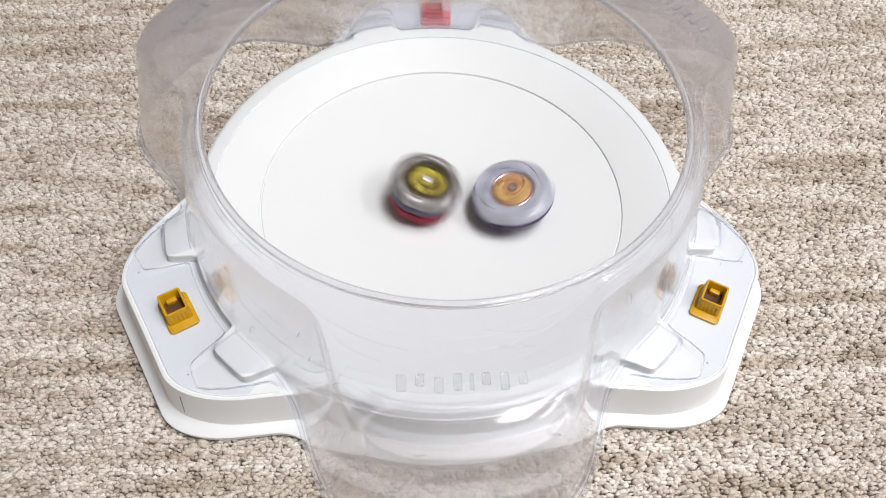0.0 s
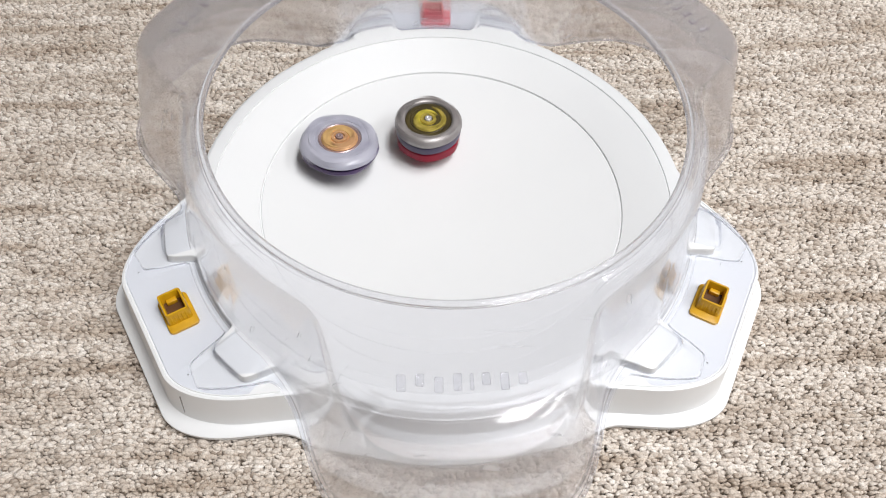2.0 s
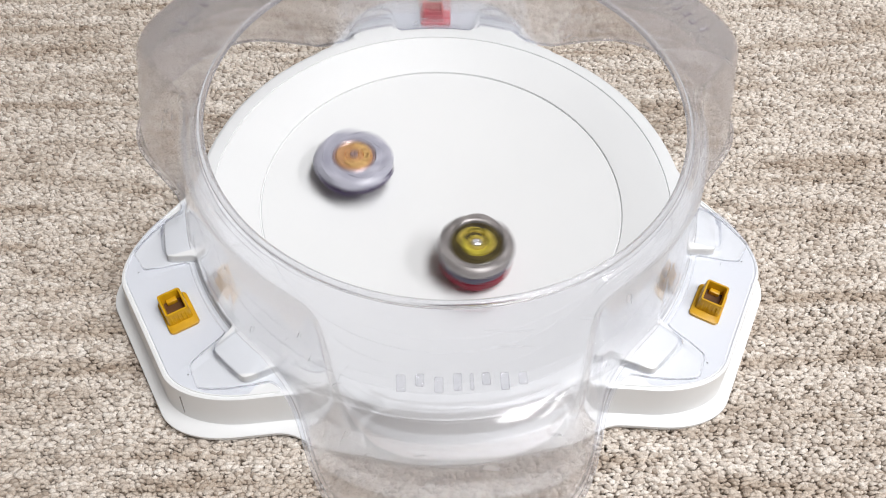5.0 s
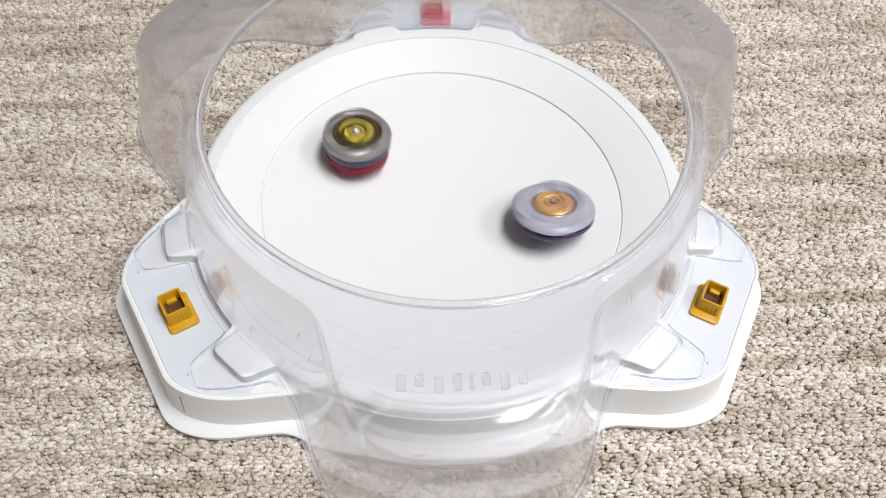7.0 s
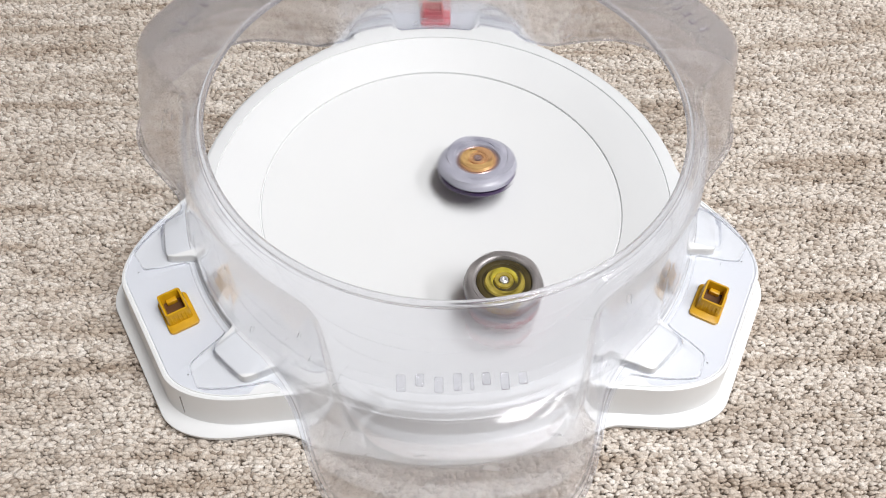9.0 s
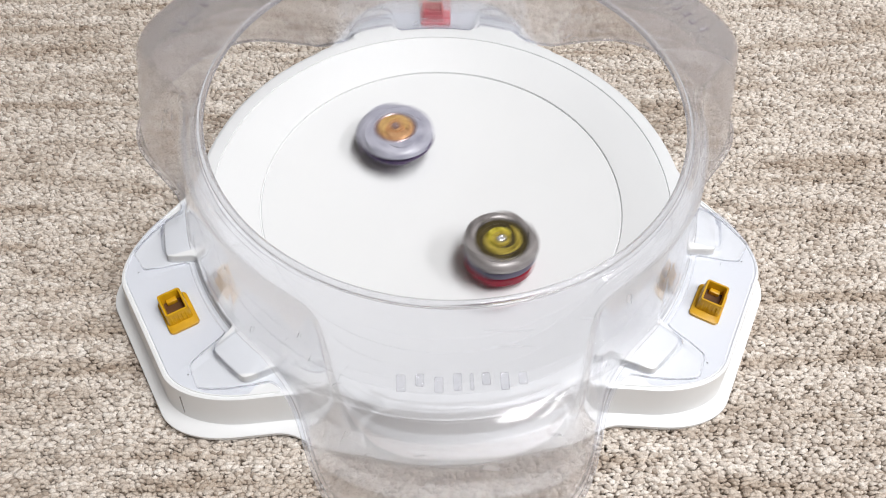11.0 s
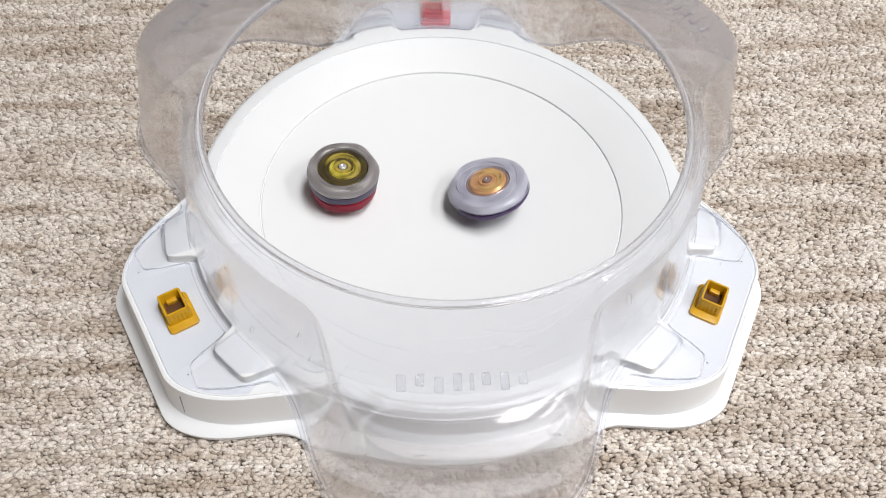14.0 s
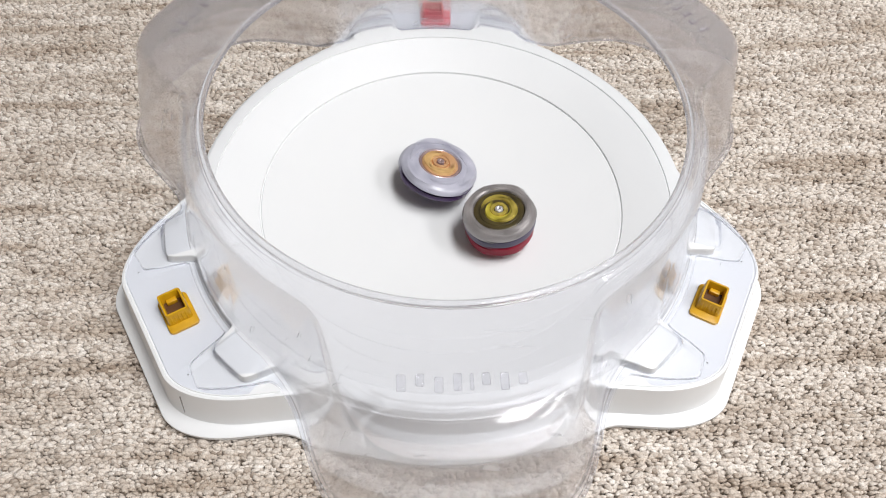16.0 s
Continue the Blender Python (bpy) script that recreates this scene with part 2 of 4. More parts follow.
ledge = np.minimum(ledge, plat - 0.001)
low = np.where(plat > 0.152, 0.0275, 0.0275)

rings = [ring(r, bowl_height(r)) for r in (0.00002, 0.02, 0.04, 0.06, 0.075, 0.09, 0.1, 0.106, 0.1088)]
rings += [ring(0.1094, 0.0240), ring(0.1098, 0.0240), ring(0.1101, 0.0255), ring(0.112, 0.0262)]
rings += [ring(0.120, 0.0288), ring(0.130, 0.0320), ring(0.1364, 0.0337), ring(0.1367, 0.0329), ring(0.1371, 0.0329), ring(0.1375, 0.0339)]
rings += [ring(0.1435, 0.0341), ring(0.1448, 0.0339)]
rings += [ring(np.maximum(ledge - 0.0012, 0.1452), 0.0336), ring(ledge - 0.0003, 0.0332), ring(ledge, 0.0325), ring(ledge + 0.0006, low + 0.0003), ring(ledge + 0.0012, low)]
dent = np.where(plat > 0.160, 0.0006, 0.0)
rings += [ring(np.maximum(plat - 0.0034, ledge + 0.00124), low), ring(np.maximum(plat - 0.0030, ledge + 0.00126), low - dent),
          ring(np.maximum(plat - 0.0024, ledge + 0.00128), low - dent), ring(np.maximum(plat - 0.0020, ledge + 0.0013), low)]
rings += [ring(np.maximum(plat - 0.0016, ledge + 0.0014), low), ring(np.maximum(plat - 0.0005, ledge + 0.0016), low - 0.0004), ring(plat, low - 0.0015)]
rings += [ring(plat + 0.0026, 0.0052), ring(plat + 0.0034, 0.0034), ring(plat + 0.005, 0.0029)]
rings += [ring(flange - 0.0012, 0.0026), ring(flange - 0.0002, 0.0020), ring(flange, 0.0012), ring(flange - 0.0006, -0.0016)]
rings += [ring(plat - 0.004, 0.0005), ring(np.full(STEPS, 0.12), 0.004), ring(0.0004, 0.004)]
part("bowl", smooth(sweep(rings, closed_profile=True), 35), WHITE, arena, "glossy white bowl with raised rim and lobes")


def slot(angle, material, label, far):
    """A ribbed hollow socket on a lobe of the arena; its step lies on the side that far names."""
    turn = pose(0, 0, 0, 0, 0, angle)

    def loop(w, d, z, shift=0.0, r=0.0012, along=0.0):
        pts = []
        for sx, sy, a0 in ((1, 1, 0), (-1, 1, 90), (-1, -1, 180), (1, -1, 270)):
            for a in (0, 22.5, 45, 67.5, 90):
                q = radians(a0 + a)
                pts.append((0.1667 + shift + sx * (w / 2 - r) + r * math.cos(q), along + sy * (d / 2 - r) + r * math.sin(q), z))
        return pts

    def solid(loops):
        bm = sweep(loops, closed_profile=False)
        low, high = min(v.co.z for v in bm.verts), max(v.co.z for v in bm.verts)
        for z in (low, high):
            bm.faces.new([v for v in bm.verts if abs(v.co.z - z) < 1e-6])
        bmesh.ops.recalc_face_normals(bm, faces=bm.faces[:])
        bm.transform(turn)
        return smooth(bm, 40)

    foot = part("launcher_slot", solid([loop(0.0162, 0.0226, 0.0276, 0.0, 0.0024, -far * 0.0008), loop(0.0162, 0.0226, 0.0286, 0.0, 0.0024, -far * 0.0008),
                                        loop(0.0158, 0.0222, 0.0291, 0.0, 0.0022, -far * 0.0008), loop(0.0153, 0.0217, 0.0292, 0.0, 0.0020, -far * 0.0008)]), material, arena, label)
    up = far * 0.0012
    bm = sweep([loop(0.0134, 0.0172, 0.0289, 0.0004, 0.0018, up), loop(0.0130, 0.0168, 0.0300, 0.0004, 0.0016, up), loop(0.0124, 0.0150, 0.0366, 0.0004, 0.0014, up),
                loop(0.0119, 0.0145, 0.0373, 0.0004, 0.0012, up), loop(0.0102, 0.0127, 0.0373, 0.0004, 0.0007, up), loop(0.0098, 0.0123, 0.0369, 0.0004, 0.0006, up),
                loop(0.0092, 0.0117, 0.0294, 0.0004, 0.0006, up)], closed_profile=False)
    bm.faces.new([v for v in bm.verts if abs(v.co.z - 0.0294) < 1e-6])
    bmesh.ops.recalc_face_normals(bm, faces=bm.faces[:])
    bm.transform(turn)
    part("sleeve", smooth(bm, 30), material, foot)
    # the sleeve is shallow, so the dark of a deep opening is in this colour
    part("socket_floor", solid([loop(0.0091, 0.0116, 0.0295, 0.0004, 0.0006, up), loop(0.0093, 0.0118, 0.0303, 0.0004, 0.0006, up)]), SOCKET_SHADE, foot, "shallow floor coloured dark as the shade inside the slot")
    step = block((0.0056, 0.0028, 0.0030), (0.1671, up + far * 0.0045, 0.0316), 0.0005)
    step.transform(turn)
    part("inner_step", smooth(step), material, foot)
    for sy in (-1, 1):
        for k in range(5):
            rib = block((0.0010, 0.0010, 0.0060), (0, 0, 0), 0.0004)
            rib.transform(turn @ pose(0.1673 + (k - 2) * 0.0020, up + sy * 0.0078, 0.0327, sy * 8.0, 0, 0))
            part("rib", smooth(rib), material, foot)
    return foot


for lobe in (90, 210, 330):
    for off, r in ((-13.0, 0.1605), (10.2, 0.1680), (12.0, 0.1795), (-11.5, 0.1800)):
        pin = lathe([(0.0001, 0.0270), (0.00045, 0.0270), (0.00045, 0.02757), (0.0001, 0.02757)], steps=8)
        pin.transform(pose(0, 0, 0, 0, 0, lobe + off) @ pose(r, 0, 0))
        part("pin_mark", pin, BLACK, arena, "tiny dark moulding mark")

seam = block((0.0010, 0.0006, 0.0165), (0, 0, 0), 0.0002)
seam.transform(pose(0, 0, 0, 0, 0, 223.3) @ pose(float(plat[446]) + 0.0011, 0, 0.0135, 0, -6.5, 0))
part("seam_mark", seam, STEEL, arena, "fine dark moulding seam")

slot(210, YELLOW, "amber-yellow plastic launcher slot", -1)
slot(330, YELLOW, "amber-yellow plastic launcher slot", 1)
slot(90, RED, "red plastic launcher slot", 1)


# ---- the clear cover ----
cover = new("arena_cover")
tagged(cover, "clear plastic arena cover with three bulging pockets", "toy cover")
cover.location = (0.0005, 0.0010, 0.0)

top_r = curve([(0, 0.1392), (27, 0.1392), (30.5, 0.140), (33.5, 0.1425), (36, 0.149), (38.5, 0.158), (41, 0.1685), (44, 0.1800), (48, 0.1885), (53, 0.1918), (60, 0.1915)], 2.4)
wall_r = curve([(0, 0.1505), (20, 0.1505), (26, 0.153), (30, 0.158), (33, 0.165), (37, 0.178), (41, 0.192), (46, 0.2025), (52, 0.2075), (60, 0.2075)], 2.6)
wall_z = curve([(0, 0.0290), (10.6, 0.0290), (12.0, 0.0362), (21, 0.0362), (25, 0.0295), (31, 0.0250), (60, 0.0250)], 0.7)
shelf = curve([(0, 0.1510), (10.6, 0.1510), (12.0, 0.1652), (18.8, 0.1652), (23.5, 0.1535), (60, 0.1535)], 0.7)
shelf = np.maximum(shelf, wall_r + 0.0006)
foot_r = curve([(0, 0.1528), (10.0, 0.1528), (10.7, 0.1765), (15.4, 0.1812), (16.2, 0.1795), (19.6, 0.1700), (21.3, 0.1645), (24, 0.1560), (28, 0.1545), (60, 0.1545)], 0.4)
foot_r = np.maximum(foot_r, shelf + 0.0014)
pad_z = curve([(0, 0.0284), (25, 0.0284), (31, 0.0236), (60, 0.0236)], 0.7)


def rib_wave(amount):
    """Slight unevenness of a vacuum-formed sheet."""
    return amount * (np.sin(THETA * 5 + 0.7) + 0.6 * np.sin(THETA * 13 + 2.1) + 0.4 * np.sin(THETA * 29))


bend = 0.0058 + 0.0115 * np.clip((top_r - 0.1392) / 0.045, 0, 1)
outer = [ring(0.1290, 0.10145), ring(0.1298, 0.10143), ring(0.1306, 0.10141)]
for s in np.linspace(0.03, 0.98, 26):
    outer.append(ring(0.1306 + (top_r - bend - 0.1306) * s, 0.1014 - 0.0016 * s + rib_wave(0.00012)))
slope = np.arctan2(wall_r - top_r, 0.095 - wall_z)
for a in np.linspace(0, 1, 12):
    q = a * (np.pi / 2 - slope)
    outer.append(ring(top_r - bend + bend * np.sin(q), 0.0998 - bend + bend * np.cos(q)))
r_edge, z_edge = top_r - bend + bend * np.cos(slope), 0.0998 - bend + bend * np.sin(slope)
for s in np.linspace(0.03, 0.985, 38):
    outer.append(ring(r_edge + (wall_r - 0.001 - r_edge) * s + rib_wave(0.0002) * np.sin(np.pi * s), z_edge + (wall_z - z_edge) * s))
outer.append(ring(wall_r, wall_z + 0.0002))
skirt = [ring(wall_r, wall_z + 0.0002), ring(wall_r + 0.0004, wall_z), ring(np.maximum(shelf - 0.0010, wall_r + 0.0008), wall_z), ring(shelf, wall_z - 0.0008),
          ring(shelf + 0.0006, pad_z + 0.0012), ring(shelf + 0.0012, pad_z + 0.0007), ring(foot_r, pad_z + 0.0007)]


def shell(outer, thick):
    """Gives a surface of rings a thickness, inwards."""
    pts = np.array(outer)
    down = np.gradient(pts, axis=0)
    along = np.roll(pts, -1, axis=1) - np.roll(pts, 1, axis=1)
    normal = np.cross(along, down)
    normal /= np.linalg.norm(normal, axis=2, keepdims=True) + 1e-12
    mid = pts[len(pts) // 2]
    if (normal[len(pts) // 2] * mid).sum() < 0:
        normal = -normal
    inner = pts - normal * thick
    return [list(map(tuple, r)) for r in pts] + [list(map(tuple, r)) for r in inner[::-1]]


dome = part("dome", smooth(sweep(shell(outer, 0.0012)), 60), CLEAR, cover, "clear slightly hazy plastic shell")
dome.visible_shadow = False
flange_part = part("flange", smooth(sweep(shell(skirt, 0.0005)), 60), FLAT_CLEAR, cover, "flat clear edge with seating pads")
flange_part.visible_shadow = False
sheet_r = np.maximum(plat - 0.0022, foot_r + 0.0012)
sheet = [ring(foot_r + 0.0003, 0.0284), ring(sheet_r, 0.0284), ring(sheet_r + 0.0002, 0.0287), ring(sheet_r, 0.0290), ring(foot_r + 0.0003, 0.0290)]


def lobe_sheet(lobe):
    """The flat clear sheet that lies over one lobe, as a closed strip."""
    near = np.abs((np.degrees(THETA) - lobe + 180) % 360 - 180)
    order = np.argsort((np.degrees(THETA) - lobe + 180) % 360)
    picks = [k for k in order if near[k] < 23.0]
    bm = sweep([[loop_[k] for loop_ in sheet] for k in picks], closed_profile=False, cap=True)
    ob = part("lobe_sheet", smooth(bm, 30), PAD_CLEAR, cover, "flat clear sheet over the lobe")
    ob.visible_shadow = False


for lobe in (90, 210, 330):
    lobe_sheet(lobe)
lip = [ring(foot_r - 0.0001, pad_z + 0.0001), ring(foot_r + 0.0008, pad_z + 0.0001), ring(foot_r + 0.0008, pad_z + 0.0010), ring(foot_r + 0.0005, pad_z + 0.0013),
       ring(foot_r - 0.0001, pad_z + 0.0013)]
flange_edge = part("flange_edge", smooth(sweep(lip), 40), BEAD_CLEAR, cover, "thicker clear cut edge of the flange")
flange_edge.visible_shadow = False
bead = [(0.1274 + 0.0018 * math.cos(a), 0.1024 + 0.0017 * math.sin(a)) for a in np.linspace(0, 2 * np.pi, 12, endpoint=False)]
rim_bead = part("rim_bead", lathe(bead, steps=240), BEAD_CLEAR, cover, "thickened clear rim of the opening")
rim_bead.visible_shadow = False


def emblem(angle):
    """Raised plain strokes where the cover carries a moulded name."""
    widths = [0.0062, 0.0058, 0.0060, 0.0058, 0.0024, 0.0058, 0.0058, 0.0058]
    talls = [0.0088, 0.0064, 0.0082, 0.0088, 0.0088, 0.0064, 0.0088, 0.0064]
    gap, x = 0.0017, 0.0
    span = sum(widths) + gap * 7
    for w, h in zip(widths, talls):
        at = x + w / 2 - span / 2
        x += w + gap
        drop = -0.0014 if w == 0.0060 else 0.0
        bm = block((w * 0.62 if w > 0.003 else w * 0.7, h * 0.85, 0.0018), (0, 0, 0), 0.0008, 3)
        bm.transform(pose(0, 0, 0, 0, 0, angle + 90) @ pose(at, -0.1628 + (h - 0.0088) / 2 * -1 + drop, 0.1003))
        ob = part("raised_mark", smooth(bm), CLEAR, dome, "raised clear moulded mark")
        ob.visible_shadow = False


for a in (30, 150, 270):
    emblem(a)


def patch(angle):
    """A small thin beige patch low inside the clear wall."""
    bm = bmesh.new()
    cols, rows_ = 6, 5
    grid = []
    for j in range(rows_):
        z = 0.0345 + 0.0105 * j / (rows_ - 1)
        r = 0.1478 - 0.0068 * j / (rows_ - 1)
        grid.append([(r * math.cos(radians(angle + 5.6 * (i / (cols - 1) - 0.5))), r * math.sin(radians(angle + 5.6 * (i / (cols - 1) - 0.5))), z) for i in range(cols)])
    front = [[bm.verts.new(p) for p in row] for row in grid]
    back = [[bm.verts.new((p[0] * 0.997, p[1] * 0.997, p[2])) for p in row] for row in grid]
    for g, flip in ((front, 1), (back, -1)):
        for j in range(rows_ - 1):
            for i in range(cols - 1):
                bm.faces.new((g[j][i], g[j][i + 1], g[j + 1][i + 1], g[j + 1][i])[::flip])
    edge = [(0, i) for i in range(cols)] + [(j, cols - 1) for j in range(1, rows_)] + [(rows_ - 1, i) for i in range(cols - 2, -1, -1)] + [(j, 0) for j in range(rows_ - 2, 0, -1)]
    for (a, b), (c, d) in zip(edge, edge[1:] + edge[:1]):
        bm.faces.new((front[a][b], back[a][b], back[c][d], front[c][d]))
    bmesh.ops.recalc_face_normals(bm, faces=bm.faces[:])
    return part("patch", smooth(bm), PATCH, cover, "small beige patch")


patch(211)
patch(329)


# ---- the spinning tops ----
def arc_mark(name, r0, r1, a0, a1, z0, z1, material, parent):
    """A raised curved stroke on a chip."""
    bm = bmesh.new()
    n = 14
    rings = []
    for k in range(n + 1):
        a = radians(a0 + (a1 - a0) * k / n)
        w = (r1 - r0) / 2 * math.sin(math.pi * (0.12 + 0.8 * k / n))
        m = (r0 + r1) / 2 + (r1 - r0) * 0.2 * (k / n - 0.5)
        c, s = math.cos(a), math.sin(a)
        rings.append([bm.verts.new((q * c, q * s, z)) for q, z in ((m - w, z0), (m - w * 0.7, z1), (m + w * 0.7, z1), (m + w, z0))])
    for a, b in zip(rings, rings[1:]):
        for j in range(4):
            bm.faces.new((a[j], a[(j + 1) % 4], b[(j + 1) % 4], b[j]))
    bm.faces.new(rings[0]), bm.faces.new(rings[-1][::-1])
    bmesh.ops.recalc_face_normals(bm, faces=bm.faces[:])
    return part(name, smooth(bm), material, parent)


def gold_top():
    top = tagged(new("spinning_top"), "steel-rimmed spinning top with gold chip and crimson base", "spinning top", "tops in the arena")
    core = part("driver", lathe([(0.0002, 0.0), (0.0020, 0.0), (0.0032, 0.0010), (0.0045, 0.0040), (0.0120, 0.0054), (0.0176, 0.0064), (0.0200, 0.0080), (0.0203, 0.0136),
                                 (0.0190, 0.0149), (0.0002, 0.0149)], lobes=6, depth=0.0012), CRIMSON, top, "crimson plastic driver with narrow tip")
    part("disc", lathe([(0.0002, 0.0150), (0.0192, 0.0150), (0.0206, 0.0156), (0.0209, 0.0172), (0.0205, 0.0200), (0.0190, 0.0208), (0.0002, 0.0208)], lobes=3, depth=0.0012), PURPLE, core, "purple-grey disc")
    part("ring", lathe([(0.0146, 0.0208), (0.0196, 0.0208), (0.0212, 0.0216), (0.0215, 0.0230), (0.0206, 0.0252), (0.0188, 0.0266), (0.0168, 0.0270), (0.0154, 0.0266), (0.0148, 0.0258)],
                       lobes=3, depth=0.0010), STEEL, core, "dull taupe metal ring")
    for k in range(3):
        arc_mark("ring_notch", 0.0160, 0.0208, k * 120 + 15, k * 120 + 60, 0.0258, 0.0272, STEEL, core)
        arc_mark("ring_notch", 0.0150, 0.0180, k * 120 + 75, k * 120 + 112, 0.0264, 0.0274, STEEL, core)
    part("collar", lathe([(0.0112, 0.0209), (0.0145, 0.0209), (0.0145, 0.0254), (0.0134, 0.0258), (0.0112, 0.0252)]), BROWN, core, "dark brown collar")
    chip = part("chip", disc(0.0118, 0.0209, 0.0258), BROWN, core, "dark brown chip with gold emblem")
    for k, (r0, r1, span) in enumerate(((0.0048, 0.0090, 230), (0.0062, 0.0110, 190), (0.0078, 0.0116, 130))):
        arc_mark("emblem_stroke", r0, r1, k * 128, k * 128 + span, 0.0257, 0.0268, LIME if k == 0 else GOLD, chip)
    part("emblem_ring", lathe([(0.0028, 0.0258), (0.0052, 0.0258), (0.0049, 0.0269), (0.0031, 0.0269)], steps=32), GOLD, chip)
    part("screw", lathe([(0.0002, 0.0258), (0.0025, 0.0258), (0.0022, 0.0271), (0.0012, 0.0274), (0.0002, 0.0267)], steps=24), SILVER, chip)
    return top, core


def copper_top():
    top = tagged(new("spinning_top"), "wide lavender spinning top with copper-orange chip", "spinning top", "tops in the arena")
    core = part("driver", lathe([(0.0002, 0.0), (0.0024, 0.0), (0.0040, 0.0012), (0.0052, 0.0045), (0.0125, 0.0060), (0.0170, 0.0078), (0.0170, 0.0100), (0.0150, 0.0108), (0.0002, 0.0108)],
                                lobes=4, depth=0.0010), VIOLET, top, "dark violet driver with blunt tip")
    part("disc", lathe([(0.0002, 0.0109), (0.0195, 0.0109), (0.0230, 0.0114), (0.0241, 0.0134), (0.0236, 0.0152), (0.0002, 0.0152)], lobes=4, depth=0.0016), VIOLET, core, "dark violet disc")
    part("ring", lathe([(0.0132, 0.0153), (0.0205, 0.0156), (0.0234, 0.0164), (0.0246, 0.0176), (0.0240, 0.0192), (0.0222, 0.0206), (0.0190, 0.0216), (0.0160, 0.0219), (0.0138, 0.0222), (0.0132, 0.0214)],
                       lobes=3, depth=0.0018), LAVENDER, core, "pale lavender bladed ring")
    for k in range(3):
        arc_mark("blade", 0.0168, 0.0238, k * 120, k * 120 + 58, 0.0196, 0.0222, LAVENDER, core)
        arc_mark("blade", 0.0146, 0.0196, k * 120 + 62, k * 120 + 104, 0.0212, 0.0226, LAVENDER, core)
    part("collar", lathe([(0.0114, 0.0153), (0.0131, 0.0153), (0.0131, 0.0213), (0.0124, 0.0217), (0.0114, 0.0212)]), DUSK, core, "dusky brown collar")
    chip = part("chip", disc(0.0114, 0.0153, 0.0222), COPPER, core, "copper-orange chip")
    for k in range(3):
        arc_mark("emblem_stroke", 0.0050, 0.0112, k * 120 + 10, k * 120 + 160, 0.0221, 0.0231, (COPPER, AMBER, AMBER)[k], chip)
    part("emblem_ring", lathe([(0.0030, 0.0222), (0.0054, 0.0222), (0.0050, 0.0233), (0.0034, 0.0233)], steps=32), COPPER, chip)
    part("screw", lathe([(0.0002, 0.0222), (0.0026, 0.0222), (0.0023, 0.0236), (0.0010, 0.0238), (0.0002, 0.0230)], steps=24), DUSK, chip, "dusky centre screw")
    return top, core


gold, gold_core = gold_top()
copper, copper_core = copper_top()


# ---- what moves ----
def spin(core, rate):
    """The body of a top turns about its own axis, slowing a little towards the end."""
    rows, turned = [], 0.0
    for k in range(16 * FPS + 1):
        rows.append((k / FPS, pose(0, 0, 0, 0, 0, turned)))
        turned += rate * (1.0 - 0.25 * k / (16 * FPS))
    walk(core, rows)


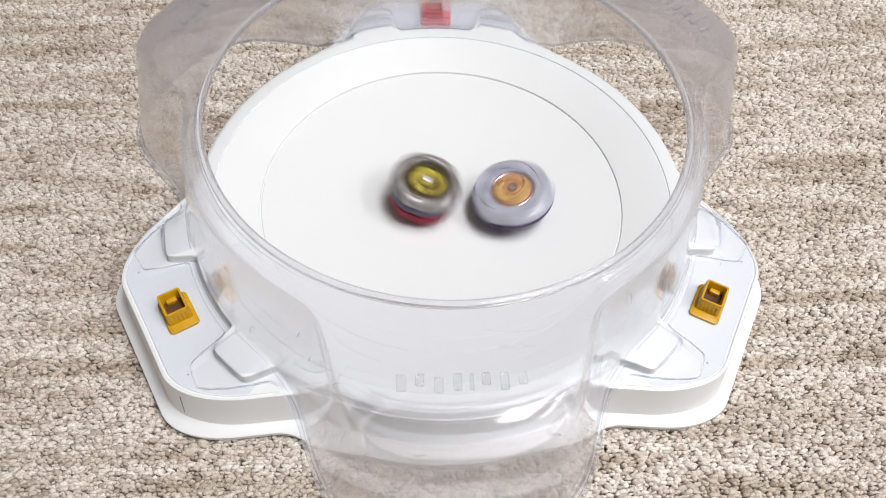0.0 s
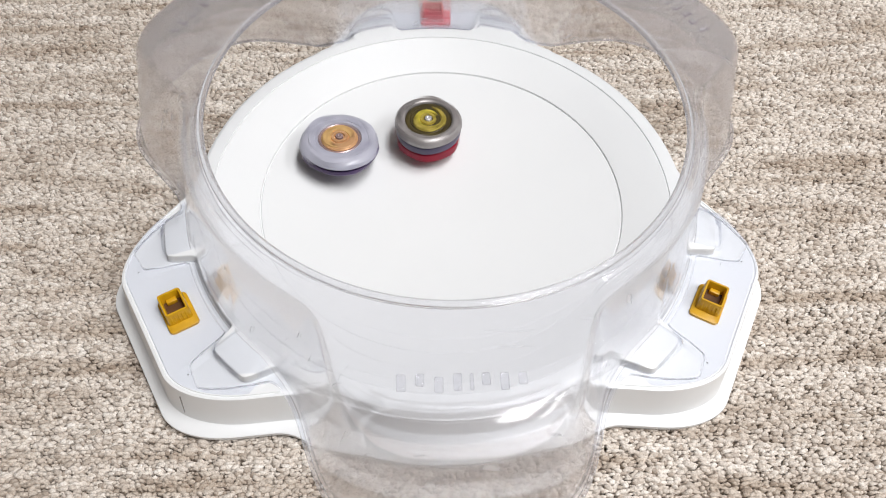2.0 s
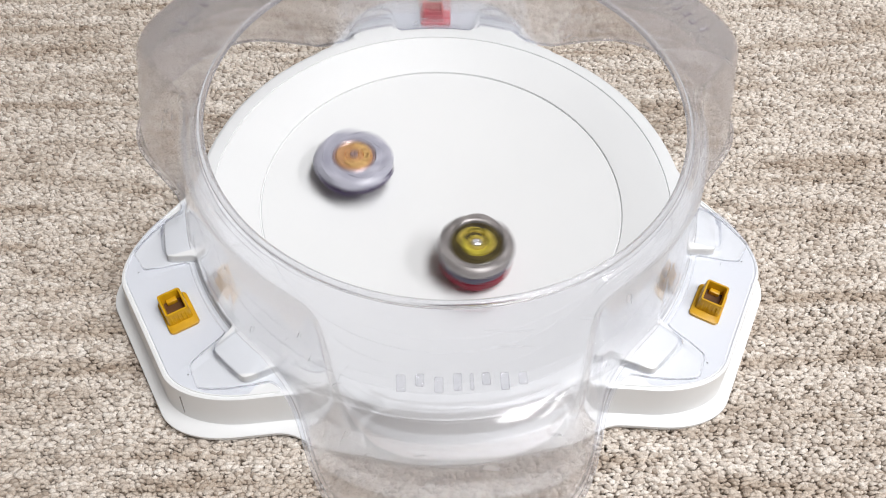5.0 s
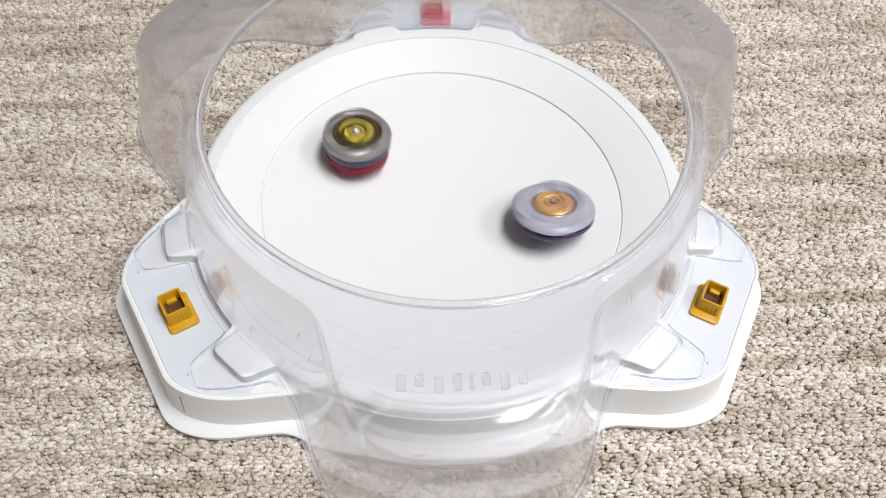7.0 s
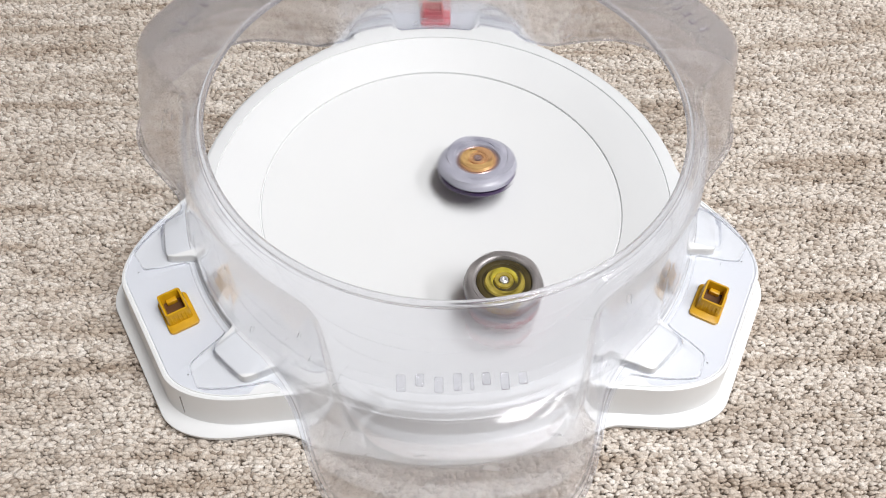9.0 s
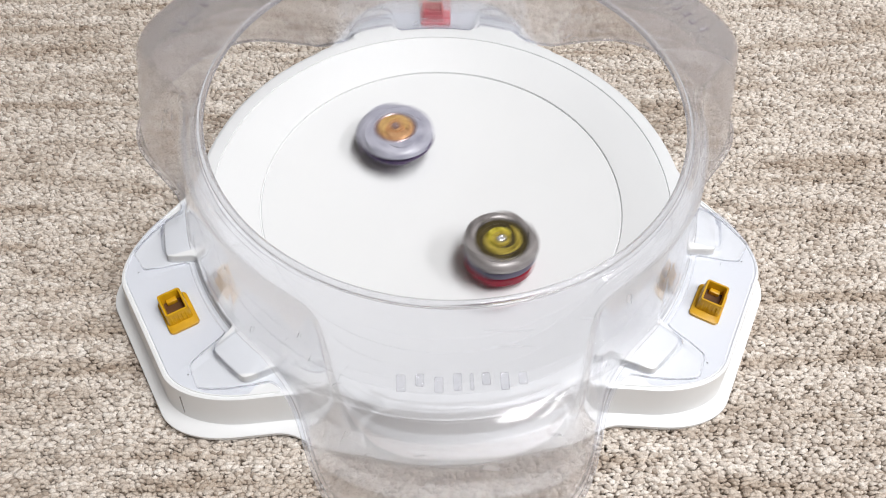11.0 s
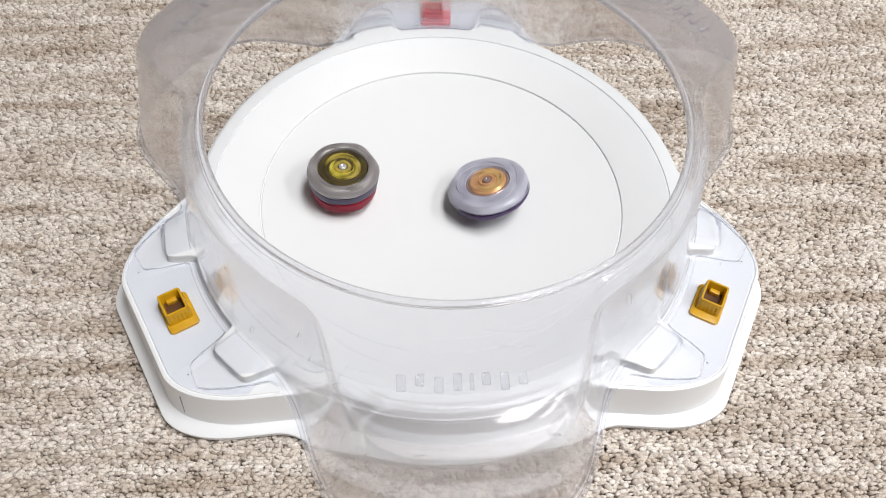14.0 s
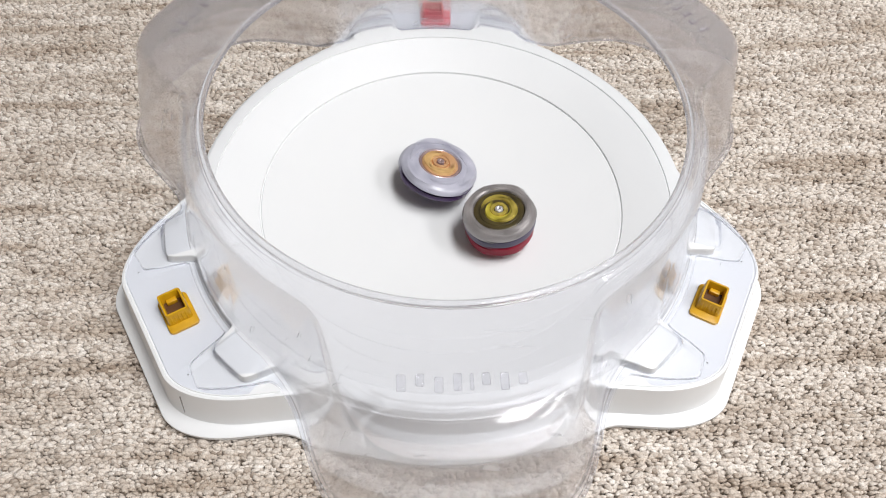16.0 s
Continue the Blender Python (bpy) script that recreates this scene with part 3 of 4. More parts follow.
def motions():
    spin(gold_core, 86)
    spin(copper_core, 83)
    walk(gold, [
        (0.0, pose(-0.0143, 0.0008, 0.0132, 2.9, 11.8)), (0.1, pose(-0.0544, 0.0255, 0.0166, 2.3, 11.8)), (0.2, pose(-0.0868, 0.0423, 0.0223, 1.8, 11.8)), (0.3, pose(-0.0872, 0.0333, 0.0216, 1.2, 11.8)),
        (0.4, pose(-0.0578, 0.0133, 0.0165, 0.6, 11.8)), (0.5, pose(-0.0245, -0.0033, 0.0136, -0.0, 11.8)), (0.6, pose(0.0088, -0.0083, 0.0131, -0.0, 9.1)), (0.7, pose(-0.0967, 0.0125, 0.0224, -0.0, 6.4)),
        (0.8, pose(-0.1264, 0.0280, 0.0314, -0.0, 3.6)), (0.9, pose(-0.1176, 0.0219, 0.0285, -0.0, 0.8)), (1.0, pose(-0.0944, 0.0201, 0.0222, -0.0, -2.0)), (1.1, pose(-0.0864, 0.0539, 0.0233, 1.0, 1.4)),
        (1.2, pose(-0.0816, 0.1055, 0.0326, 2.0, 4.8)), (1.3, pose(-0.0627, 0.0770, 0.0228, 3.0, 8.1)), (1.4, pose(-0.0354, 0.0338, 0.0154, 3.9, 11.4)), (1.5, pose(-0.0017, 0.0020, 0.0130, 4.8, 14.7)),
        (1.6, pose(0.0427, 0.0264, 0.0155, 3.9, 11.8)), (1.7, pose(0.0712, 0.0577, 0.0213, 3.0, 8.9)), (1.8, pose(0.0614, 0.0634, 0.0207, 2.0, 6.0)), (1.9, pose(0.0226, 0.0523, 0.0162, 1.0, 3.0)),
        (2.0, pose(-0.0076, 0.0474, 0.0153, -0.0, 0.0)), (2.1, pose(0.0417, 0.0995, 0.0245, 2.0, 0.4)), (2.2, pose(0.0601, 0.1046, 0.0288, 4.0, 0.8)), (2.3, pose(0.0559, 0.0796, 0.0224, 6.0, 1.2)),
        (2.4, pose(0.0371, 0.0433, 0.0162, 7.9, 1.6)), (2.5, pose(0.0197, 0.0156, 0.0136, 9.9, 2.0)), (2.6, pose(0.0454, 0.0538, 0.0179, 10.3, 2.0)), (2.7, pose(0.0585, 0.0802, 0.0228, 10.7, 2.0)),
        (2.8, pose(0.0492, 0.0776, 0.0214, 11.1, 2.0)), (2.9, pose(0.0339, 0.0578, 0.0175, 11.4, 2.0)), (3.0, pose(0.0187, 0.0302, 0.0143, 11.8, 2.0)), (3.1, pose(0.0277, 0.0288, 0.0146, 10.1, 1.0)),
        (3.2, pose(0.0608, 0.0839, 0.0236, 8.3, -0.0)), (3.3, pose(0.0558, 0.0774, 0.0220, 6.6, -1.0)), (3.4, pose(0.0464, 0.0523, 0.0178, 4.8, -2.0)), (3.5, pose(0.0414, 0.0194, 0.0151, 3.0, -3.0)),
        (3.6, pose(0.0466, -0.0110, 0.0153, 2.0, -4.0)), (3.7, pose(0.0849, 0.0082, 0.0202, 1.0, -5.0)), (3.8, pose(0.1016, 0.0197, 0.0236, 0.0, -6.0)), (3.9, pose(0.0863, 0.0246, 0.0210, -1.0, -7.0)),
        (4.0, pose(0.0582, 0.0107, 0.0165, -2.0, -7.9)), (4.1, pose(0.0303, 0.0047, 0.0139, -1.3, -5.3)), (4.2, pose(-0.0011, 0.1002, 0.0230, -0.7, -2.7)), (4.3, pose(-0.0365, 0.0770, 0.0202, -0.0, 0.0)),
        (4.4, pose(-0.0623, 0.0519, 0.0195, -0.0, 0.0)), (4.5, pose(-0.0728, 0.0196, 0.0186, -0.0, 0.0)), (4.6, pose(-0.0655, -0.0113, 0.0174, -0.0, 0.0)), (4.7, pose(-0.0464, -0.0319, 0.0161, -0.0, 0.0)),
        (4.8, pose(-0.0250, -0.0422, 0.0154, -0.0, 0.0)), (4.9, pose(-0.0049, -0.0476, 0.0153, -0.0, 0.0)), (5.0, pose(0.0171, -0.0500, 0.0158, -0.0, 0.0)), (5.1, pose(0.0418, -0.0438, 0.0166, -0.0, 0.0)),
        (5.2, pose(0.0616, -0.0243, 0.0173, -0.0, 0.0)), (5.3, pose(0.0661, 0.0038, 0.0173, -0.0, 0.0)), (5.4, pose(0.0534, 0.0285, 0.0166, -0.0, 0.0)), (5.5, pose(0.0318, 0.0420, 0.0157, -0.0, 0.0)),
        (5.6, pose(0.0102, 0.0462, 0.0152, -0.0, 0.0)), (5.7, pose(-0.0103, 0.0468, 0.0153, -0.0, 0.0)), (5.8, pose(-0.0327, 0.0431, 0.0159, -0.0, 0.0)), (5.9, pose(-0.0553, 0.0295, 0.0169, -0.0, 0.0)),
        (6.0, pose(-0.0693, 0.0039, 0.0178, -0.0, 0.0)), (6.1, pose(-0.0670, -0.0265, 0.0181, -0.0, 0.0)), (6.2, pose(-0.0494, -0.0518, 0.0181, -0.0, 0.0)), (6.3, pose(-0.0245, -0.0717, 0.0187, -1.0, 0.0)),
        (6.4, pose(-0.0344, -0.0724, 0.0194, -2.0, 0.0)), (6.5, pose(-0.0344, -0.0696, 0.0190, -3.0, 0.0)), (6.6, pose(-0.0323, -0.0558, 0.0171, -2.4, 0.4)), (6.7, pose(-0.0328, -0.0312, 0.0150, -1.8, 0.8)),
        (6.8, pose(-0.0368, -0.0060, 0.0144, -1.2, 1.2)), (6.9, pose(-0.0438, 0.0171, 0.0152, -0.6, 1.6)), (7.0, pose(-0.0529, 0.0352, 0.0170, -0.0, 2.0)), (7.1, pose(-0.0577, 0.0440, 0.0182, 1.2, 1.6)),
        (7.2, pose(-0.0497, 0.0366, 0.0168, 2.4, 1.2)), (7.3, pose(-0.0275, 0.0298, 0.0146, 3.6, 0.8)), (7.4, pose(-0.0025, 0.0309, 0.0140, 4.8, 0.4)), (7.5, pose(0.0201, 0.0371, 0.0148, 6.0, 0.0)),
        (7.6, pose(0.0276, 0.0615, 0.0175, 5.4, -0.6)), (7.7, pose(0.0216, 0.0742, 0.0189, 4.8, -1.2)), (7.8, pose(0.0124, 0.0629, 0.0171, 4.2, -1.8)), (7.9, pose(0.0086, 0.0352, 0.0143, 3.6, -2.4)),
        (8.0, pose(0.0304, 0.0240, 0.0145, 3.0, -3.0)), (8.1, pose(0.0503, 0.0156, 0.0157, 1.8, -4.4)), (8.2, pose(0.0638, 0.0136, 0.0172, 0.6, -5.8)), (8.3, pose(0.0766, 0.0138, 0.0190, -0.6, -7.2)),
        (8.4, pose(0.0726, 0.0127, 0.0184, -1.8, -8.5)), (8.5, pose(0.0560, -0.0017, 0.0161, -3.0, -9.9)), (8.6, pose(0.0402, -0.0162, 0.0149, -3.0, -8.3)), (8.7, pose(0.0337, -0.0421, 0.0159, -3.0, -6.8)),
        (8.8, pose(0.0337, -0.0618, 0.0179, -3.0, -5.2)), (8.9, pose(0.0340, -0.0764, 0.0199, -3.0, -3.6)), (9.0, pose(0.0305, -0.0795, 0.0202, -3.0, -2.0)), (9.1, pose(0.0250, -0.0731, 0.0189, -2.0, -1.3)),
        (9.2, pose(0.0107, -0.0563, 0.0163, -1.0, -0.7)), (9.3, pose(0.0313, -0.0502, 0.0165, -0.0, -0.0)), (9.4, pose(0.0496, -0.0372, 0.0168, -0.2, 0.0)), (9.5, pose(0.0590, -0.0165, 0.0167, -0.3, 0.0)),
        (9.6, pose(0.0560, 0.0054, 0.0161, -0.5, 0.0)), (9.7, pose(0.0440, 0.0222, 0.0154, -0.6, 0.0)), (9.8, pose(0.0298, 0.0330, 0.0150, -0.8, 0.0)), (9.9, pose(0.0161, 0.0422, 0.0150, -0.9, 0.0)),
        (10.0, pose(-0.0003, 0.0515, 0.0156, -1.1, 0.0)), (10.1, pose(-0.0220, 0.0559, 0.0166, -1.3, 0.0)), (10.2, pose(-0.0449, 0.0486, 0.0173, -1.4, 0.0)), (10.3, pose(-0.0594, 0.0291, 0.0173, -1.6, 0.0)),
        (10.4, pose(-0.0599, 0.0051, 0.0166, -1.7, 0.0)), (10.5, pose(-0.0493, -0.0144, 0.0156, -1.9, 0.0)), (10.6, pose(-0.0356, -0.0273, 0.0150, -2.1, 0.0)), (10.7, pose(-0.0228, -0.0374, 0.0149, -2.2, 0.0)),
        (10.8, pose(-0.0084, -0.0473, 0.0153, -2.4, 0.0)), (10.9, pose(0.0104, -0.0532, 0.0159, -2.5, 0.0)), (11.0, pose(0.0310, -0.0491, 0.0163, -2.7, 0.0)), (11.1, pose(0.0458, -0.0339, 0.0162, -2.8, 0.0)),
        (11.2, pose(0.0499, -0.0137, 0.0157, -3.0, 0.0)), (11.3, pose(0.0437, 0.0045, 0.0149, -4.7, 0.0)), (11.4, pose(0.0232, 0.0040, 0.0136, -6.3, 0.0)), (11.5, pose(0.0035, 0.0015, 0.0130, -7.9, 0.0)),
        (11.6, pose(0.0228, 0.0040, 0.0135, -6.4, -1.0)), (11.7, pose(0.0353, 0.0163, 0.0145, -4.8, -2.0)), (11.8, pose(0.0359, 0.0308, 0.0152, -3.2, -3.0)), (11.9, pose(0.0252, 0.0385, 0.0151, -1.6, -4.0)),
        (12.0, pose(0.0130, 0.0397, 0.0147, -0.0, -5.0)), (12.1, pose(0.0261, 0.0467, 0.0158, -0.0, -5.0)), (12.2, pose(0.0350, 0.0487, 0.0166, -0.0, -5.0)), (12.3, pose(0.0367, 0.0448, 0.0163, -0.0, -5.0)),
        (12.4, pose(0.0356, 0.0285, 0.0151, -0.0, -5.0)), (12.5, pose(0.0350, 0.0211, 0.0147, -0.0, -5.0)), (12.6, pose(0.0370, 0.0219, 0.0148, -0.4, -3.0)), (12.7, pose(0.0334, 0.0245, 0.0147, -0.8, -1.0)),
        (12.8, pose(0.0280, 0.0284, 0.0146, -1.2, 1.0)), (12.9, pose(0.0172, 0.0238, 0.0139, -1.6, 3.0)), (13.0, pose(0.0028, 0.0228, 0.0135, -2.0, 5.0)), (13.1, pose(-0.0092, 0.0288, 0.0139, -2.6, 4.6)),
        (13.2, pose(-0.0225, 0.0270, 0.0142, -3.2, 4.2)), (13.3, pose(-0.0299, 0.0177, 0.0142, -3.8, 3.8)), (13.4, pose(-0.0334, 0.0050, 0.0141, -4.4, 3.4)), (13.5, pose(-0.0434, 0.0090, 0.0150, -5.0, 3.0)),
        (13.6, pose(-0.0509, 0.0114, 0.0157, -4.0, 3.0)), (13.7, pose(-0.0545, 0.0103, 0.0161, -3.0, 3.0)), (13.8, pose(-0.0424, 0.0043, 0.0148, -2.0, 3.0)), (13.9, pose(-0.0489, 0.0067, 0.0154, -1.0, 3.0)),
        (14.0, pose(-0.0607, 0.0062, 0.0167, -0.0, 3.0)), (14.1, pose(-0.0596, -0.0004, 0.0165, 1.2, -0.6)), (14.2, pose(-0.0450, -0.0083, 0.0151, 2.4, -4.2)), (14.3, pose(-0.0316, -0.0116, 0.0141, 3.6, -7.8)),
        (14.4, pose(-0.0192, -0.0176, 0.0137, 4.7, -11.3)), (14.5, pose(-0.0168, -0.0320, 0.0143, 5.8, -14.7)), (14.6, pose(-0.0146, -0.0597, 0.0167, 3.9, -10.3)), (14.7, pose(-0.0084, -0.0654, 0.0173, 2.0, -5.8)),
        (14.8, pose(-0.0049, -0.0700, 0.0179, -0.0, -1.2)), (14.9, pose(-0.0011, -0.0689, 0.0177, -2.0, 3.4)), (15.0, pose(0.0004, -0.0642, 0.0171, -4.0, 7.9)), (15.1, pose(0.0091, -0.0605, 0.0167, -2.8, 6.0)),
        (15.2, pose(0.0168, -0.0469, 0.0155, -1.6, 4.0)), (15.3, pose(0.0241, -0.0475, 0.0158, -0.4, 2.0)), (15.4, pose(0.0288, -0.0411, 0.0155, 0.8, -0.0)), (15.5, pose(0.0352, -0.0382, 0.0157, 2.0, -2.0)),
        (15.6, pose(0.0359, -0.0351, 0.0155, 1.2, -2.8)), (15.7, pose(0.0347, -0.0230, 0.0147, 0.4, -3.6)), (15.8, pose(0.0365, -0.0306, 0.0152, -0.4, -4.4)), (15.9, pose(0.0361, -0.0238, 0.0149, -1.2, -5.2)),
        (16.0, pose(0.0343, -0.0267, 0.0149, -2.0, -6.0)),
    ])
    walk(copper, [
        (0.0, pose(0.0451, -0.0057, 0.0150, 2.0, -9.9)), (0.1, pose(0.0570, 0.0079, 0.0163, 2.4, -8.7)), (0.2, pose(0.0658, 0.0244, 0.0179, 2.8, -7.6)), (0.3, pose(0.0723, 0.0362, 0.0195, 3.2, -6.4)),
        (0.4, pose(0.0795, 0.0365, 0.0206, 3.6, -5.2)), (0.5, pose(0.0853, 0.0194, 0.0206, 4.0, -4.0)), (0.6, pose(0.0660, -0.0085, 0.0174, 4.4, -3.6)), (0.7, pose(0.1192, -0.0065, 0.0284, 4.8, -3.2)),
        (0.8, pose(0.0967, -0.0212, 0.0227, 5.2, -2.8)), (0.9, pose(0.0402, -0.0341, 0.0158, 5.6, -2.4)), (1.0, pose(-0.0220, -0.0297, 0.0144, 6.0, -2.0)), (1.1, pose(-0.0543, -0.0394, 0.0175, 5.8, -1.6)),
        (1.2, pose(-0.0474, -0.0661, 0.0196, 5.6, -1.2)), (1.3, pose(-0.0390, -0.0768, 0.0204, 5.4, -0.8)), (1.4, pose(-0.0295, -0.0635, 0.0179, 5.2, -0.4)), (1.5, pose(-0.0237, -0.0395, 0.0151, 5.0, 0.0)),
        (1.6, pose(-0.0334, -0.0428, 0.0159, 3.4, 0.4)), (1.7, pose(-0.0459, -0.0348, 0.0163, 1.8, 0.8)), (1.8, pose(-0.0610, -0.0153, 0.0169, 0.2, 1.2)), (1.9, pose(-0.0716, 0.0121, 0.0182, -1.4, 1.6)),
        (2.0, pose(-0.0634, 0.0322, 0.0180, -3.0, 2.0)), (2.1, pose(-0.0848, 0.0097, 0.0202, -3.2, 3.2)), (2.2, pose(-0.0803, 0.0029, 0.0194, -3.4, 4.4)), (2.3, pose(-0.0644, 0.0011, 0.0171, -3.6, 5.6)),
        (2.4, pose(-0.0418, -0.0081, 0.0148, -3.8, 6.8)), (2.5, pose(-0.0223, -0.0303, 0.0144, -4.0, 7.9)), (2.6, pose(-0.0364, -0.0768, 0.0202, -4.8, 7.0)), (2.7, pose(-0.0518, -0.0896, 0.0236, -5.6, 6.0)),
        (2.8, pose(-0.0528, -0.0771, 0.0217, -6.3, 5.0)), (2.9, pose(-0.0440, -0.0591, 0.0184, -7.1, 4.0)), (3.0, pose(-0.0284, -0.0415, 0.0155, -7.9, 3.0)), (3.1, pose(-0.0144, -0.0532, 0.0160, -8.7, 2.8)),
        (3.2, pose(-0.0216, -0.0904, 0.0216, -9.5, 2.6)), (3.3, pose(-0.0247, -0.0950, 0.0226, -10.3, 2.4)), (3.4, pose(-0.0230, -0.0823, 0.0202, -11.1, 2.2)), (3.5, pose(-0.0116, -0.0590, 0.0166, -11.8, 2.0)),
        (3.6, pose(0.0028, -0.0470, 0.0152, -10.3, 1.6)), (3.7, pose(-0.0071, -0.0613, 0.0168, -8.7, 1.2)), (3.8, pose(-0.0020, -0.0653, 0.0172, -7.2, 0.8)), (3.9, pose(0.0059, -0.0637, 0.0171, -5.6, 0.4)),
        (4.0, pose(0.0149, -0.0576, 0.0165, -4.0, 0.0)), (4.1, pose(0.0257, -0.0622, 0.0175, -2.7, 0.0)), (4.2, pose(0.0235, -0.0954, 0.0226, -1.3, 0.0)), (4.3, pose(0.0541, -0.0572, 0.0191, -0.0, 0.0)),
        (4.4, pose(0.0666, -0.0204, 0.0178, -0.2, 0.3)), (4.5, pose(0.0631, 0.0141, 0.0171, -0.4, 0.6)), (4.6, pose(0.0468, 0.0423, 0.0169, -0.6, 0.9)), (4.7, pose(0.0199, 0.0604, 0.0170, -0.8, 1.3)),
        (4.8, pose(-0.0125, 0.0625, 0.0170, -1.1, 1.6)), (4.9, pose(-0.0405, 0.0468, 0.0168, -1.3, 1.9)), (5.0, pose(-0.0543, 0.0193, 0.0163, -1.5, 2.2)), (5.1, pose(-0.0519, -0.0092, 0.0158, -1.7, 2.5)),
        (5.2, pose(-0.0381, -0.0315, 0.0154, -1.9, 2.8)), (5.3, pose(-0.0176, -0.0462, 0.0154, -2.1, 3.2)), (5.4, pose(0.0080, -0.0521, 0.0158, -2.3, 3.5)), (5.5, pose(0.0355, -0.0449, 0.0163, -2.5, 3.8)),
        (5.6, pose(0.0564, -0.0229, 0.0167, -2.7, 4.1)), (5.7, pose(0.0611, 0.0080, 0.0168, -2.9, 4.4)), (5.8, pose(0.0476, 0.0360, 0.0165, -3.1, 4.7)), (5.9, pose(0.0224, 0.0519, 0.0162, -3.4, 5.0)),
        (6.0, pose(-0.0059, 0.0539, 0.0159, -3.6, 5.4)), (6.1, pose(-0.0316, 0.0438, 0.0159, -3.8, 5.7)), (6.2, pose(-0.0501, 0.0230, 0.0160, -4.0, 6.0)), (6.3, pose(-0.0555, -0.0048, 0.0161, -5.3, 6.6)),
        (6.4, pose(-0.0421, -0.0031, 0.0148, -6.6, 7.3)), (6.5, pose(-0.0267, 0.0034, 0.0137, -7.9, 7.9)), (6.6, pose(-0.0063, -0.0005, 0.0130, -9.1, 6.0)), (6.7, pose(0.0147, -0.0100, 0.0133, -10.3, 4.0)),
        (6.8, pose(0.0344, -0.0164, 0.0144, -11.4, 2.0)), (6.9, pose(0.0519, -0.0232, 0.0162, -12.6, -0.0)), (7.0, pose(0.0651, -0.0250, 0.0178, -13.7, -2.0)), (7.1, pose(0.0774, -0.0266, 0.0196, -9.9, -2.6)),
        (7.2, pose(0.0805, -0.0292, 0.0203, -6.0, -3.2)), (7.3, pose(0.0710, -0.0275, 0.0188, -2.0, -3.8)), (7.4, pose(0.0561, -0.0192, 0.0165, 2.0, -4.4)), (7.5, pose(0.0403, -0.0051, 0.0146, 6.0, -5.0)),
        (7.6, pose(0.0309, -0.0153, 0.0142, 6.0, -4.2)), (7.7, pose(0.0133, -0.0145, 0.0134, 6.0, -3.4)), (7.8, pose(-0.0053, -0.0129, 0.0132, 6.0, -2.6)), (7.9, pose(-0.0220, -0.0058, 0.0135, 6.0, -1.8)),
        (8.0, pose(-0.0461, -0.0033, 0.0151, 6.0, -1.0)), (8.1, pose(-0.0584, 0.0011, 0.0164, 4.4, -0.2)), (8.2, pose(-0.0681, 0.0080, 0.0177, 2.8, 0.6)), (8.3, pose(-0.0672, 0.0185, 0.0178, 1.2, 1.4)),
        (8.4, pose(-0.0546, 0.0228, 0.0165, -0.4, 2.2)), (8.5, pose(-0.0370, 0.0210, 0.0148, -2.0, 3.0)), (8.6, pose(-0.0195, 0.0140, 0.0136, -2.8, 1.8)), (8.7, pose(-0.0085, 0.0151, 0.0133, -3.6, 0.6)),
        (8.8, pose(-0.0042, 0.0148, 0.0132, -4.4, -0.6)), (8.9, pose(0.0086, 0.0143, 0.0133, -5.2, -1.8)), (9.0, pose(0.0235, 0.0160, 0.0138, -6.0, -3.0)), (9.1, pose(0.0364, 0.0159, 0.0146, -4.0, -2.0)),
        (9.2, pose(0.0451, 0.0121, 0.0152, -2.0, -1.0)), (9.3, pose(0.0367, 0.0319, 0.0153, -0.0, -0.0)), (9.4, pose(0.0189, 0.0446, 0.0153, -0.1, 0.0)), (9.5, pose(-0.0026, 0.0495, 0.0154, -0.2, 0.0)),
        (9.6, pose(-0.0256, 0.0462, 0.0158, -0.3, 0.0)), (9.7, pose(-0.0465, 0.0326, 0.0162, -0.4, 0.0)), (9.8, pose(-0.0588, 0.0094, 0.0165, -0.5, 0.0)), (9.9, pose(-0.0569, -0.0173, 0.0165, -0.6, 0.0)),
        (10.0, pose(-0.0414, -0.0385, 0.0162, -0.7, 0.0)), (10.1, pose(-0.0188, -0.0489, 0.0157, -0.8, 0.0)), (10.2, pose(0.0042, -0.0492, 0.0154, -0.9, 0.0)), (10.3, pose(0.0254, -0.0424, 0.0154, -1.1, 0.0)),
        (10.4, pose(0.0439, -0.0286, 0.0157, -1.2, 0.0)), (10.5, pose(0.0562, -0.0070, 0.0162, -1.3, 0.0)), (10.6, pose(0.0565, 0.0193, 0.0165, -1.4, 0.0)), (10.7, pose(0.0426, 0.0424, 0.0166, -1.5, 0.0)),
        (10.8, pose(0.0189, 0.0546, 0.0163, -1.6, 0.0)), (10.9, pose(-0.0065, 0.0540, 0.0159, -1.7, 0.0)), (11.0, pose(-0.0283, 0.0438, 0.0157, -1.8, 0.0)), (11.1, pose(-0.0448, 0.0271, 0.0157, -1.9, 0.0)),
        (11.2, pose(-0.0543, 0.0049, 0.0160, -2.0, 0.0)), (11.3, pose(-0.0536, -0.0204, 0.0163, -2.0, 1.0)), (11.4, pose(-0.0571, -0.0099, 0.0163, -2.0, 2.0)), (11.5, pose(-0.0487, 0.0005, 0.0154, -2.0, 3.0)),
        (11.6, pose(-0.0605, -0.0023, 0.0166, -3.8, 3.0)), (11.7, pose(-0.0644, 0.0015, 0.0171, -5.6, 3.0)), (11.8, pose(-0.0590, 0.0026, 0.0165, -7.3, 3.0)), (11.9, pose(-0.0452, 0.0031, 0.0150, -9.1, 3.0)),
